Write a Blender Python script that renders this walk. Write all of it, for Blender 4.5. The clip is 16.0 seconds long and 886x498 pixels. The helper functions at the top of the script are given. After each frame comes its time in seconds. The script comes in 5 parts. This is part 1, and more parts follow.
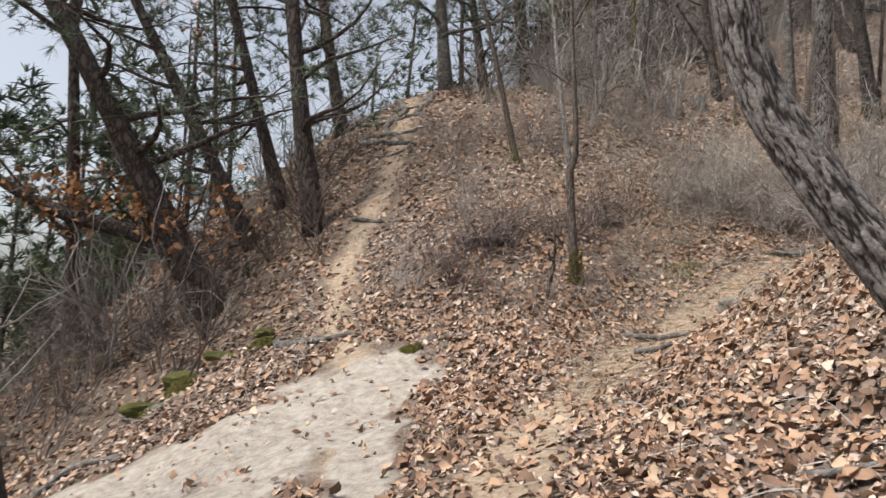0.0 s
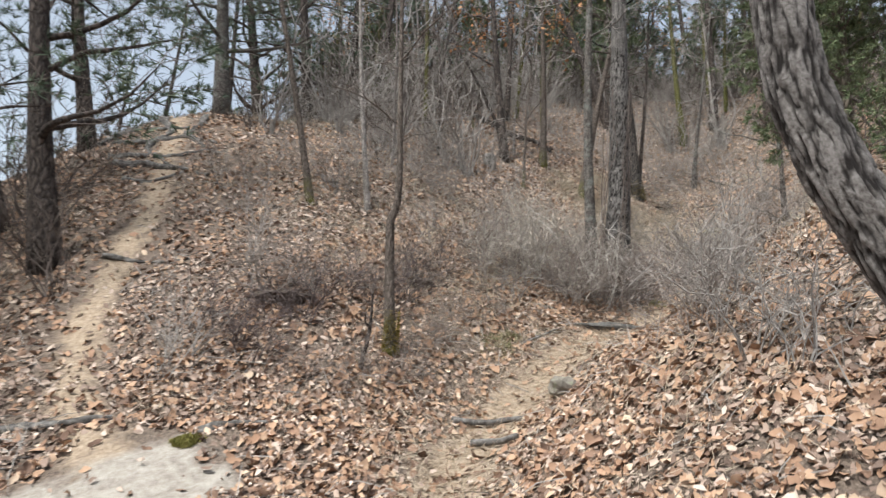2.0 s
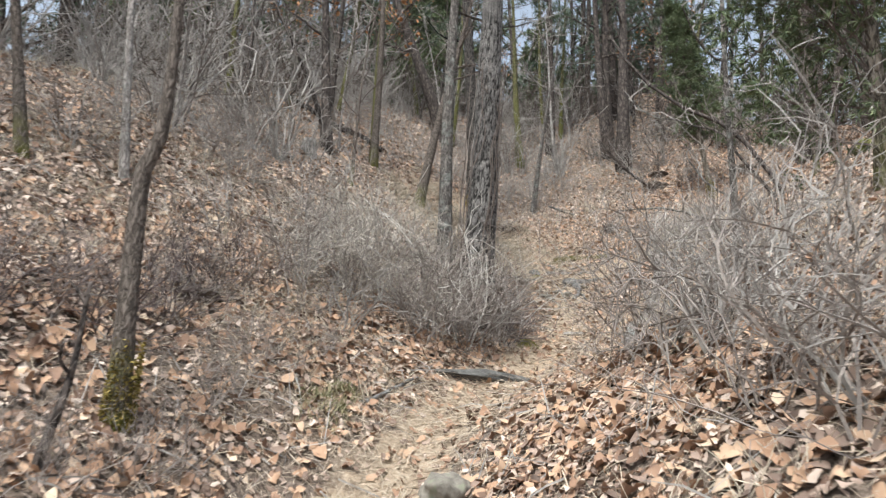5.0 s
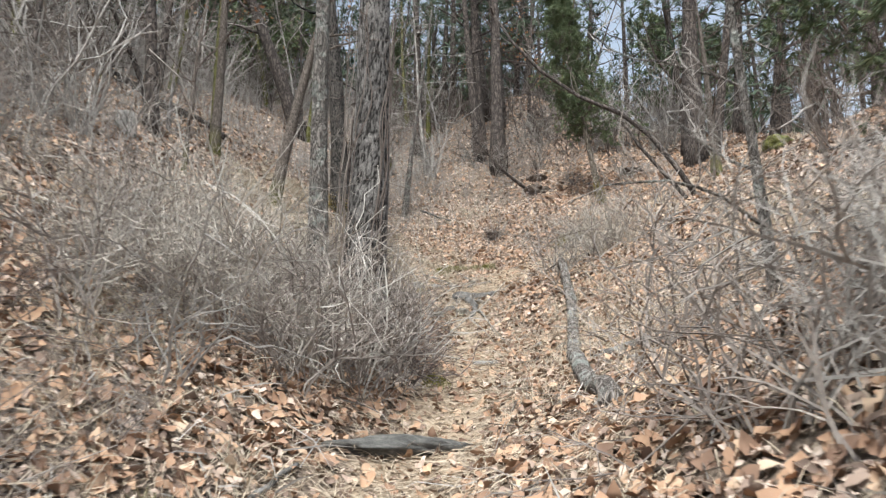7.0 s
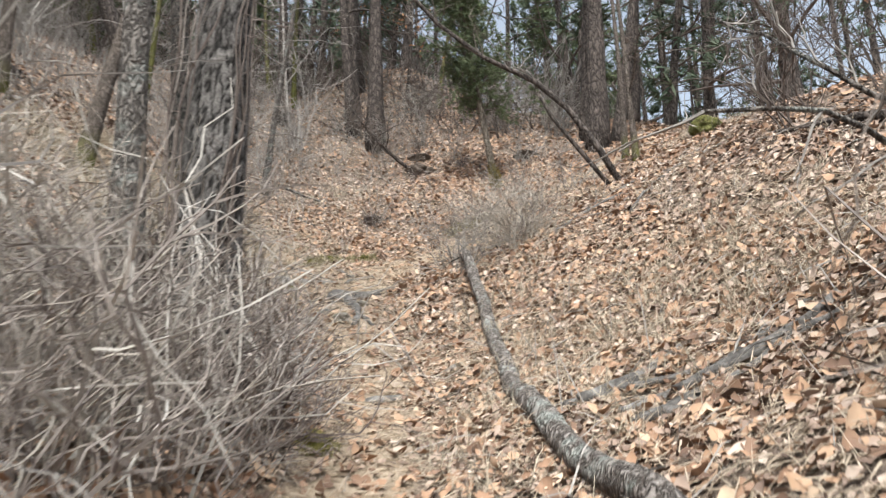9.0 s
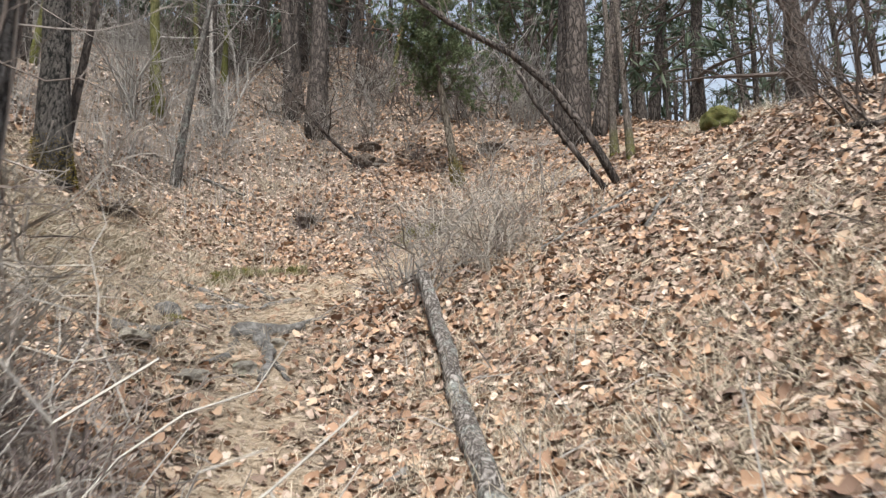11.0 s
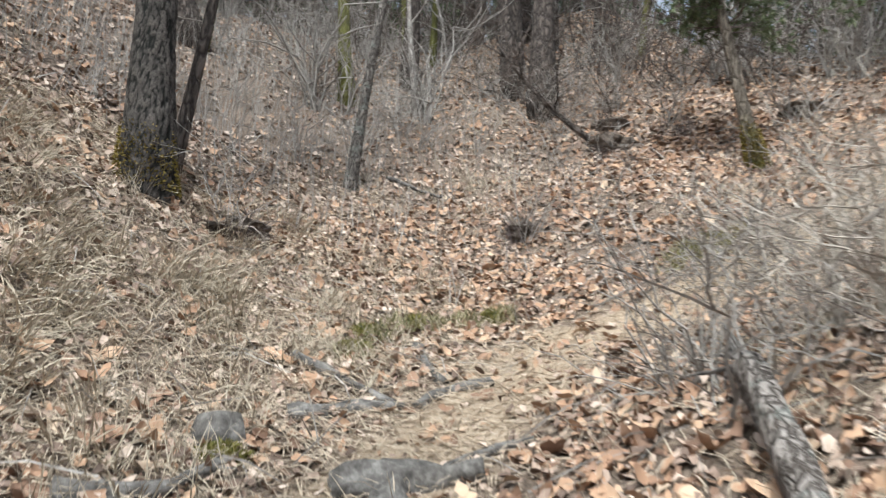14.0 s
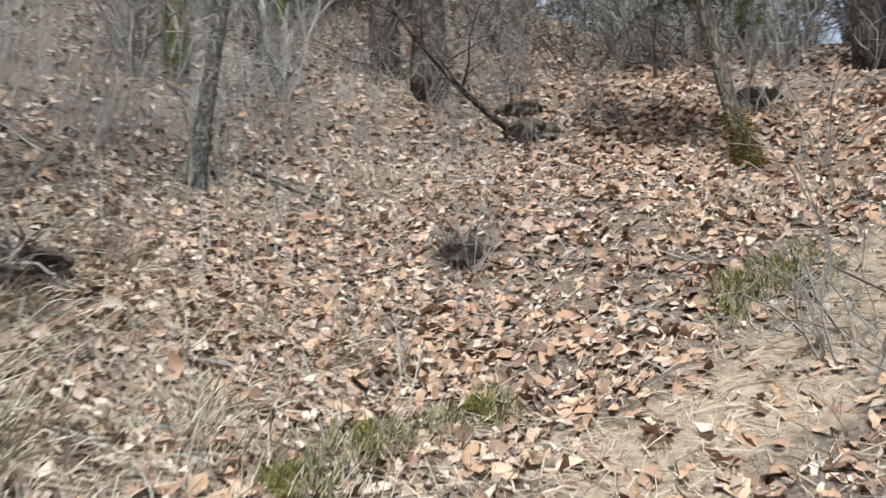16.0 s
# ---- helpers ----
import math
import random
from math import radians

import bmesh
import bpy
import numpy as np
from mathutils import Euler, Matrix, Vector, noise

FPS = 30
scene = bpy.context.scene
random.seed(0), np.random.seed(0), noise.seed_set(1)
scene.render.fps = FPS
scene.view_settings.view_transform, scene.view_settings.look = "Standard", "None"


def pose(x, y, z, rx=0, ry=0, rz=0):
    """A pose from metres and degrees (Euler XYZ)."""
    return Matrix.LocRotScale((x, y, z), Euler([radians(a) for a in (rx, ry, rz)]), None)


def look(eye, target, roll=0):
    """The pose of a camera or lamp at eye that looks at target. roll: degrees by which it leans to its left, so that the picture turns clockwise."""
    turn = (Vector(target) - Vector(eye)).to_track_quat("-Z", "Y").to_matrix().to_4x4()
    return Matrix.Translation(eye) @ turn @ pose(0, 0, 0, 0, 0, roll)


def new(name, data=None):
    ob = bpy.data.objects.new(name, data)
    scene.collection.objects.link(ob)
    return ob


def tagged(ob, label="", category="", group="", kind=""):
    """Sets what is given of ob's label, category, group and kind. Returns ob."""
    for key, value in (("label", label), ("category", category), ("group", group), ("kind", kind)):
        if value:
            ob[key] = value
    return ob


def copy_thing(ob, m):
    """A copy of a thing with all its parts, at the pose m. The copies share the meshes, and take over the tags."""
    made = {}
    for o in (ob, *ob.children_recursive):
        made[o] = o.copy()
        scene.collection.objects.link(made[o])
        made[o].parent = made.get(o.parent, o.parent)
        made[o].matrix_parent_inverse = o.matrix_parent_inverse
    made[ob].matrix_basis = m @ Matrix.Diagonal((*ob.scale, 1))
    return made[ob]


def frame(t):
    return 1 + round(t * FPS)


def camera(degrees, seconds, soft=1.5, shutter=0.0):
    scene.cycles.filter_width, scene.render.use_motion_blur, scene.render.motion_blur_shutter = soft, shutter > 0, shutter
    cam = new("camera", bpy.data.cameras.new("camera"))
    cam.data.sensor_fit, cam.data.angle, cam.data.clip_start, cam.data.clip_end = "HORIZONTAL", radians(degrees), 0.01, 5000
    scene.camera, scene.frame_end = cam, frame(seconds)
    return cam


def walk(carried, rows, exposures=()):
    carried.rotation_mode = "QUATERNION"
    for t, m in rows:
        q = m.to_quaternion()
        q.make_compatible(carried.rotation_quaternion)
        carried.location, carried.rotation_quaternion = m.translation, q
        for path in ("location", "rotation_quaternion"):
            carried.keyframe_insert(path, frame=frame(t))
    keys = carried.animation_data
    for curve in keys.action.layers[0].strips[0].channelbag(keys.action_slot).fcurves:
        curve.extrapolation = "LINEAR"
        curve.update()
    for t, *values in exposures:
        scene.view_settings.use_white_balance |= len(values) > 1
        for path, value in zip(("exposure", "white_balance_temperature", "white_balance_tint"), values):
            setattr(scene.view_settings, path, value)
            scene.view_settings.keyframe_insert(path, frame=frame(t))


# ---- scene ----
cam = camera(62.3, 16.0, 1.3, 0.45)
PATH = [
    (0, (0.039, 0.091, 1.457), (0.024, 2.078, 1.676), 2.2),
    (0.5, (-0.188, 0.405, 1.486), (-0.035, 2.38, 1.759), 2.0),
    (1, (-0.267, 0.76, 1.566), (0.113, 2.696, 1.889), 2.0),
    (1.5, (-0.34, 1.21, 1.644), (0.168, 3.112, 1.997), 2.5),
    (2, (-0.459, 1.609, 1.76), (0.191, 3.464, 2.13), 3.2),
    (2.5, (-0.376, 2.053, 1.829), (0.375, 3.864, 2.226), 4.0),
    (3, (-0.261, 2.568, 1.906), (0.54, 4.349, 2.34), 4.8),
    (3.5, (-0.053, 3.107, 2.005), (0.843, 4.837, 2.458), 5.3),
    (4, (0.228, 3.743, 2.086), (1.203, 5.428, 2.547), 5.4),
    (4.2, (0.298, 3.95, 2.088), (1.305, 5.615, 2.553), 5.4),
    (6.3, (1.308, 6.09, 2.481), (2.643, 7.486, 3.001), 1.2),
    (6.5, (1.412, 6.316, 2.543), (2.787, 7.668, 3.073), 1.0),
    (7, (1.79, 6.772, 2.597), (3.211, 8.072, 3.137), 0.8),
    (7.5, (2.224, 7.292, 2.718), (3.687, 8.54, 3.267), 0.5),
    (8, (2.558, 7.646, 2.817), (4.085, 8.816, 3.363), 0.1),
    (8.5, (2.904, 8.09, 2.928), (4.491, 9.186, 3.459), -0.2),
    (9, (3.25, 8.353, 3.177), (4.909, 9.348, 3.688), -0.5),
    (9.5, (3.61, 8.557, 3.428), (5.308, 9.494, 3.918), -0.2),
    (10, (3.972, 8.81, 3.567), (5.693, 9.705, 4.054), 0.1),
    (10.2, (4.173, 8.909, 3.623), (5.902, 9.785, 4.117), 0.0),
    (12.3, (5.999, 9.997, 4.425), (7.717, 10.9, 4.908), -0.4),
    (12.5, (6.173, 10.063, 4.481), (7.871, 11.003, 4.965), -0.2),
    (13, (6.675, 10.302, 4.62), (8.252, 11.431, 5.108), 1.1),
    (13.5, (7.113, 10.73, 4.738), (8.594, 11.988, 5.211), 2.1),
    (14, (7.559, 11.083, 4.929), (8.9, 12.489, 5.403), 3.5),
    (14.5, (7.858, 11.589, 5.063), (9.165, 13.023, 5.548), 3.8),
    (15, (8.093, 11.999, 5.199), (9.458, 13.383, 5.672), 3.1),
    (15.5, (8.347, 12.526, 5.428), (9.853, 13.754, 5.902), 1.3),
    (16, (8.558, 12.957, 5.636), (10.215, 13.976, 6.1), -0.5),
]
walk(cam, [(t, look(eye, target, roll)) for t, eye, target, roll in PATH],
     [(0, 0.6, 6500, 9), (2, 0.8, 6200, 5), (4, 0.95, 6050, 4), (6.5, 1.1, 6050, 3), (10, 1.03, 6250, 5), (12.5, 0.93, 6100, 5), (14, 1.02, 5950, 2), (16, 0.96, 5850, 1)])

# ---------------------------------------------------------------- light
SUN_EL, SUN_ROT = radians(58), radians(245)
world = bpy.data.worlds.new("sky")
scene.world = world
world.use_nodes = True
wn = world.node_tree.nodes
sky = wn.new("ShaderNodeTexSky")
sky.sky_type, sky.sun_disc = "NISHITA", False
sky.sun_elevation, sky.sun_rotation = SUN_EL, SUN_ROT
sky.air_density, sky.dust_density, sky.ozone_density = 1.0, 4.0, 1.0
veil = wn.new("ShaderNodeHueSaturation")  # thin even cloud takes the blue out of the sky
veil.inputs["Saturation"].default_value = 0.45
veil.inputs["Value"].default_value = 1.25
world.node_tree.links.new(sky.outputs[0], veil.inputs["Color"])
world.node_tree.links.new(veil.outputs[0], wn["Background"].inputs[0])
wn["Background"].inputs[1].default_value = 0.11
sun = new("sun", bpy.data.lights.new("sun", "SUN"))
sun.data.energy, sun.data.angle, sun.data.color = 2.6, radians(10), (1.0, 0.95, 0.89)
sun_dir = Vector((math.sin(SUN_ROT) * math.cos(SUN_EL), math.cos(SUN_ROT) * math.cos(SUN_EL), math.sin(SUN_EL)))
sun.matrix_world = look(sun_dir * 60, (0, 0, 0))



# ---------------------------------------------------------------- materials
def material(name, build):
    m = bpy.data.materials.new(name)
    m.use_nodes = True
    m.node_tree.nodes.clear()
    out = m.node_tree.nodes.new("ShaderNodeOutputMaterial")
    bsdf = m.node_tree.nodes.new("ShaderNodeBsdfPrincipled")
    m.node_tree.links.new(bsdf.outputs[0], out.inputs[0])
    build(m.node_tree, bsdf)
    return m


def node(nt, kind, **sets):
    n = nt.nodes.new(kind)
    for k, v in sets.items():
        n.inputs[k.replace("_", " ")].default_value = v
    return n


def ramp(nt, fac, stops):
    r = nt.nodes.new("ShaderNodeValToRGB")
    el = r.color_ramp.elements
    while len(el) < len(stops):
        el.new(0.5)
    for e, (p, c) in zip(el, stops):
        e.position, e.color = p, (*c, 1)
    nt.links.new(fac, r.inputs[0])
    return r.outputs[0]


def mix(nt, fac, a, b, mode="MIX"):
    m = nt.nodes.new("ShaderNodeMix")
    m.data_type, m.blend_type = "RGBA", mode
    for sock, v in ((m.inputs[0], fac), (m.inputs[6], a), (m.inputs[7], b)):
        if isinstance(v, (int, float)):
            sock.default_value = v
        elif isinstance(v, tuple):
            sock.default_value = (*v, 1)
        else:
            nt.links.new(v, sock)
    return m.outputs[2]


def noise_tex(nt, scale, detail=4, rough=0.6, vec=None):
    n = node(nt, "ShaderNodeTexNoise", Scale=scale, Detail=detail, Roughness=rough)
    if vec is not None:
        nt.links.new(vec, n.inputs["Vector"])
    return n.outputs["Fac"]


def coords(nt, sx=1, sy=1, sz=1, which="Object"):
    tc = nt.nodes.new("ShaderNodeTexCoord")
    mp = nt.nodes.new("ShaderNodeMapping")
    mp.inputs["Scale"].default_value = (sx, sy, sz)
    nt.links.new(tc.outputs[which], mp.inputs[0])
    return mp.outputs[0]


def bump(nt, bsdf, height, strength=0.5, distance=0.02):
    b = node(nt, "ShaderNodeBump", Strength=strength, Distance=distance)
    nt.links.new(height, b.inputs["Height"])
    nt.links.new(b.outputs[0], bsdf.inputs["Normal"])


def plated(name, dark, light, crack_shade):
    """Bark whose raised plates are modelled; shade in the cracks between them is painted near-black."""
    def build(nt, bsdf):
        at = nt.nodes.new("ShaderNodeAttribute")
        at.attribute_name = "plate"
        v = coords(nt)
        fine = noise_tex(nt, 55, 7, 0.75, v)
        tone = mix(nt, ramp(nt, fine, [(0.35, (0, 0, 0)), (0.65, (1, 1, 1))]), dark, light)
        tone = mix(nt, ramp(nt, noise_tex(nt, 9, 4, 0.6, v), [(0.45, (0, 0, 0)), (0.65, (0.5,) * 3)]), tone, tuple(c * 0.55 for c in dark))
        col = mix(nt, ramp(nt, at.outputs["Fac"], [(0.1, (0, 0, 0)), (0.5, (1, 1, 1))]), crack_shade, tone)
        nt.links.new(col, bsdf.inputs["Base Color"])
        bsdf.inputs["Roughness"].default_value = 0.9
        bsdf.inputs["Specular IOR Level"].default_value = 0.2
        bump(nt, bsdf, fine, 0.8, 0.012)
    return material(name, build)


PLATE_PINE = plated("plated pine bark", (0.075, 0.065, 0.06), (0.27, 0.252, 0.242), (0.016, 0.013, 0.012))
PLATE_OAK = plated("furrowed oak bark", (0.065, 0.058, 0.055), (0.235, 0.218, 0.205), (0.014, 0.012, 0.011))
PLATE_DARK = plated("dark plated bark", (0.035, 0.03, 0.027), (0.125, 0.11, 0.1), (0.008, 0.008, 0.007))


def bark(name, dark, light, furrow=9.0, moss=None, lichen=0.0, relief=0.8):
    def build(nt, bsdf):
        v = coords(nt, 1, 1, 0.35)
        vor = node(nt, "ShaderNodeTexVoronoi", Scale=furrow)
        vor.feature = "DISTANCE_TO_EDGE"
        warp = nt.nodes.new("ShaderNodeVectorMath")
        warp.operation = "ADD"
        nz = node(nt, "ShaderNodeTexNoise", Scale=furrow * 0.8, Detail=3)
        nt.links.new(v, nz.inputs["Vector"])
        sc = nt.nodes.new("ShaderNodeVectorMath")
        sc.operation = "SCALE"
        sc.inputs["Scale"].default_value = 0.16
        nt.links.new(nz.outputs["Color"], sc.inputs[0])
        nt.links.new(v, warp.inputs[0])
        nt.links.new(sc.outputs[0], warp.inputs[1])
        nt.links.new(warp.outputs[0], vor.inputs["Vector"])
        plate = ramp(nt, vor.outputs["Distance"], [(0.0, (0, 0, 0)), (0.1, (0.45,) * 3), (0.3, (1, 1, 1))])
        fine = noise_tex(nt, 38, 6, 0.7, v)
        tone = mix(nt, fine, dark, light)
        # shade between the plates is put into the colour at half the dark tone
        col = mix(nt, plate, tuple(c * 0.5 for c in dark), tone)
        if lichen:
            patch = ramp(nt, noise_tex(nt, 5, 5, 0.65, coords(nt)), [(0.52, (0, 0, 0)), (0.62, (lichen,) * 3)])
            col = mix(nt, patch, col, (0.36, 0.39, 0.36))
        if moss:
            tc = nt.nodes.new("ShaderNodeTexCoord")
            sep = nt.nodes.new("ShaderNodeSeparateXYZ")
            nt.links.new(tc.outputs["Object"], sep.inputs[0])
            mr = node(nt, "ShaderNodeMapRange")
            mr.inputs[1].default_value, mr.inputs[2].default_value = moss, 0.0
            nt.links.new(sep.outputs[2], mr.inputs[0])
            md = nt.nodes.new("ShaderNodeMath")
            md.operation = "MULTIPLY"
            nt.links.new(mr.outputs[0], md.inputs[0])
            nt.links.new(ramp(nt, noise_tex(nt, 7, 4, 0.7, coords(nt)), [(0.35, (0, 0, 0)), (0.55, (1, 1, 1))]), md.inputs[1])
            col = mix(nt, md.outputs[0], col, (0.12, 0.12, 0.03))
        nt.links.new(col, bsdf.inputs["Base Color"])
        bsdf.inputs["Roughness"].default_value = 0.92
        bsdf.inputs["Specular IOR Level"].default_value = 0.2
        hgt = mix(nt, 0.3, plate, fine)
        bump(nt, bsdf, hgt, relief, 0.03)
    return material(name, build)


BARK_PINE = bark("pine bark", (0.13, 0.105, 0.09), (0.42, 0.385, 0.36), 19, lichen=0.55, relief=1.0)
BARK_DARK = bark("dark pine bark", (0.055, 0.045, 0.04), (0.16, 0.13, 0.115), 14, relief=0.9)
BARK_OAK = bark("oak bark", (0.115, 0.1, 0.09), (0.29, 0.26, 0.235), 24, lichen=0.35, relief=0.9)
BARK_MOSS = bark("mossy bark", (0.11, 0.09, 0.07), (0.27, 0.23, 0.19), 16, moss=0.5)
BARK_GREEN = bark("green algae bark", (0.085, 0.08, 0.035), (0.16, 0.15, 0.07), 18, moss=2.6, relief=0.6)
BARK_PALE = bark("pale smooth bark", (0.25, 0.22, 0.2), (0.47, 0.43, 0.4), 20, lichen=0.3, relief=0.4)
BARK_THIN = bark("sapling bark", (0.09, 0.072, 0.06), (0.22, 0.185, 0.16), 24, moss=0.45, relief=0.5)


def twig_mat(name, a, b):
    def build(nt, bsdf):
        rnd = nt.nodes.new("ShaderNodeNewGeometry").outputs["Random Per Island"]
        c = mix(nt, rnd, a, b)
        c = mix(nt, noise_tex(nt, 30, 3, 0.6, coords(nt)), c, tuple(x * 0.55 for x in a))
        nt.links.new(c, bsdf.inputs["Base Color"])
        bsdf.inputs["Roughness"].default_value = 0.85
        bsdf.inputs["Specular IOR Level"].default_value = 0.25
    return material(name, build)


TWIG_GREY = twig_mat("grey twig", (0.25, 0.227, 0.207), (0.52, 0.48, 0.445))
TWIG_TAN = twig_mat("tan twig", (0.33, 0.29, 0.25), (0.66, 0.595, 0.52))
TWIG_DARK = twig_mat("dark twig", (0.1, 0.078, 0.066), (0.21, 0.17, 0.15))
TWIG_PURPLE = twig_mat("purplish twig", (0.095, 0.072, 0.068), (0.27, 0.215, 0.2))
TWIG_BRIAR = twig_mat("grey-brown briar", (0.17, 0.142, 0.128), (0.5, 0.435, 0.385))
TWIG_WHITE = twig_mat("bleached stem", (0.42, 0.385, 0.345), (0.7, 0.655, 0.6))
GRASS_DRY = twig_mat("dry grass", (0.44, 0.375, 0.29), (0.72, 0.63, 0.5))
NEEDLE_DRY = twig_mat("dry pine needle", (0.42, 0.335, 0.25), (0.72, 0.61, 0.48))
GRASS_GREEN = twig_mat("green sedge", (0.13, 0.13, 0.055), (0.56, 0.47, 0.31))


def leaf_mat(name, stops):
    def build(nt, bsdf):
        rnd = nt.nodes.new("ShaderNodeNewGeometry").outputs["Random Per Island"]
        c = ramp(nt, rnd, stops)
        c = mix(nt, noise_tex(nt, 45, 4, 0.65, coords(nt)), c, (0.8, 0.72, 0.66), "MULTIPLY")
        nt.links.new(c, bsdf.inputs["Base Color"])
        bsdf.inputs["Roughness"].default_value = 0.75
        bsdf.inputs["Specular IOR Level"].default_value = 0.15
    return material(name, build)


LEAF_STOPS = [(0.0, (0.14, 0.092, 0.07)), (0.22, (0.25, 0.165, 0.12)), (0.5, (0.36, 0.233, 0.158)), (0.76, (0.435, 0.295, 0.2)), (0.93, (0.5, 0.365, 0.262)), (0.995, (0.6, 0.49, 0.38))]
LEAF = leaf_mat("fallen oak leaf", LEAF_STOPS)
LEAF_PALE = leaf_mat("weathered fallen leaf", [(0.0, (0.1, 0.075, 0.062)), (0.3, (0.24, 0.178, 0.146)), (0.65, (0.4, 0.315, 0.262)), (0.96, (0.6, 0.51, 0.44))])
LEAF_HANG = leaf_mat("hanging brown leaf", [(0.0, (0.2, 0.1, 0.05)), (0.5, (0.36, 0.19, 0.09)), (0.95, (0.5, 0.3, 0.17))])
PINE = leaf_mat("pine needle", [(0.0, (0.055, 0.085, 0.06)), (0.5, (0.095, 0.13, 0.09)), (0.95, (0.15, 0.185, 0.135))])
CEDAR = leaf_mat("juniper spray", [(0.0, (0.07, 0.1, 0.055)), (0.5, (0.125, 0.165, 0.09)), (0.95, (0.2, 0.235, 0.135))])
MOSS = leaf_mat("moss", [(0.0, (0.11, 0.115, 0.03)), (0.5, (0.2, 0.195, 0.055)), (0.95, (0.33, 0.3, 0.12))])


def single_leaf(nt, bsdf):
    rnd = nt.nodes.new("ShaderNodeObjectInfo").outputs["Random"]
    c = ramp(nt, rnd, LEAF_STOPS[1:])
    c = mix(nt, noise_tex(nt, 45, 4, 0.65, coords(nt)), c, (0.8, 0.72, 0.66), "MULTIPLY")
    nt.links.new(c, bsdf.inputs["Base Color"])
    bsdf.inputs["Roughness"].default_value = 0.75
    bsdf.inputs["Specular IOR Level"].default_value = 0.15


LEAF_ONE = material("single fallen leaf", single_leaf)


def rock_build(nt, bsdf):
    v = coords(nt)
    c = ramp(nt, noise_tex(nt, 6, 7, 0.7, v), [(0.3, (0.1, 0.089, 0.075)), (0.5, (0.22, 0.195, 0.162)), (0.7, (0.38, 0.345, 0.295))])
    lich = ramp(nt, noise_tex(nt, 13, 4, 0.6, v), [(0.56, (0, 0, 0)), (0.64, (0.6,) * 3)])
    c = mix(nt, lich, c, (0.2, 0.22, 0.14))
    nt.links.new(c, bsdf.inputs["Base Color"])
    bsdf.inputs["Roughness"].default_value = 0.9
    bump(nt, bsdf, noise_tex(nt, 25, 8, 0.75, v), 0.7, 0.03)


ROCK = material("weathered rock", rock_build)


def slate_build(nt, bsdf):
    v = coords(nt, 1, 1, 4)
    c = ramp(nt, noise_tex(nt, 12, 7, 0.7, v), [(0.3, (0.045, 0.043, 0.04)), (0.5, (0.1, 0.095, 0.088)), (0.72, (0.22, 0.205, 0.185))])
    nt.links.new(c, bsdf.inputs["Base Color"])
    bsdf.inputs["Roughness"].default_value = 0.85
    bump(nt, bsdf, noise_tex(nt, 30, 8, 0.75, v), 0.8, 0.03)


SLATE = material("dark layered stone", slate_build)


def mossy_build(nt, bsdf):
    v = coords(nt)
    c = ramp(nt, noise_tex(nt, 9, 7, 0.7, v), [(0.3, (0.07, 0.075, 0.02)), (0.5, (0.13, 0.13, 0.035)), (0.62, (0.2, 0.19, 0.06)), (0.75, (0.2, 0.17, 0.12))])
    nt.links.new(c, bsdf.inputs["Base Color"])
    bsdf.inputs["Roughness"].default_value = 1.0
    bump(nt, bsdf, noise_tex(nt, 60, 8, 0.8, v), 1.0, 0.04)


ROCK_MOSS = material("moss-covered rock", mossy_build)


def root_build(nt, bsdf):
    v = coords(nt)
    c = ramp(nt, noise_tex(nt, 14, 6, 0.7, v), [(0.34, (0.035, 0.031, 0.028)), (0.5, (0.11, 0.1, 0.092)), (0.72, (0.27, 0.255, 0.24))])
    nt.links.new(c, bsdf.inputs["Base Color"])
    bsdf.inputs["Roughness"].default_value = 0.9
    bump(nt, bsdf, noise_tex(nt, 40, 6, 0.7, v), 0.7, 0.015)


ROOT = material("worn root wood", root_build)


def ground_build(nt, bsdf):
    v = coords(nt)
    at = nt.nodes.new("ShaderNodeAttribute")
    at.attribute_name = "trail"
    at2 = nt.nodes.new("ShaderNodeAttribute")
    at2.attribute_name = "pale_soil"
    litter = ramp(nt, noise_tex(nt, 34, 8, 0.75, v), [(0.3, (0.045, 0.035, 0.029)), (0.44, (0.115, 0.087, 0.068)), (0.56, (0.23, 0.176, 0.138)), (0.72, (0.42, 0.335, 0.265))])
    litter = mix(nt, ramp(nt, noise_tex(nt, 1.3, 4, 0.6, v), [(0.4, (0, 0, 0)), (0.62, (0.4,) * 3)]), litter, (0.17, 0.138, 0.116))
    dirt = ramp(nt, noise_tex(nt, 22, 8, 0.78, v), [(0.28, (0.17, 0.125, 0.09)), (0.48, (0.37, 0.285, 0.205)), (0.7, (0.55, 0.45, 0.345))])
    pale = ramp(nt, noise_tex(nt, 9, 9, 0.8, v), [(0.3, (0.18, 0.15, 0.125)), (0.48, (0.37, 0.33, 0.285)), (0.66, (0.52, 0.48, 0.43))])
    edge = mix(nt, 0.5, at.outputs["Fac"], noise_tex(nt, 5, 5, 0.65, v))
    c = mix(nt, ramp(nt, edge, [(0.46, (0, 0, 0)), (0.6, (1, 1, 1))]), litter, dirt)
    edge2 = mix(nt, 0.35, at2.outputs["Fac"], noise_tex(nt, 4, 5, 0.65, v))
    c = mix(nt, ramp(nt, edge2, [(0.45, (0, 0, 0)), (0.6, (1, 1, 1))]), c, pale)
    nt.links.new(c, bsdf.inputs["Base Color"])
    bsdf.inputs["Roughness"].default_value = 0.95
    bsdf.inputs["Specular IOR Level"].default_value = 0.15
    bump(nt, bsdf, noise_tex(nt, 40, 8, 0.8, v), 0.8, 0.03)


GROUND = material("forest soil", ground_build)

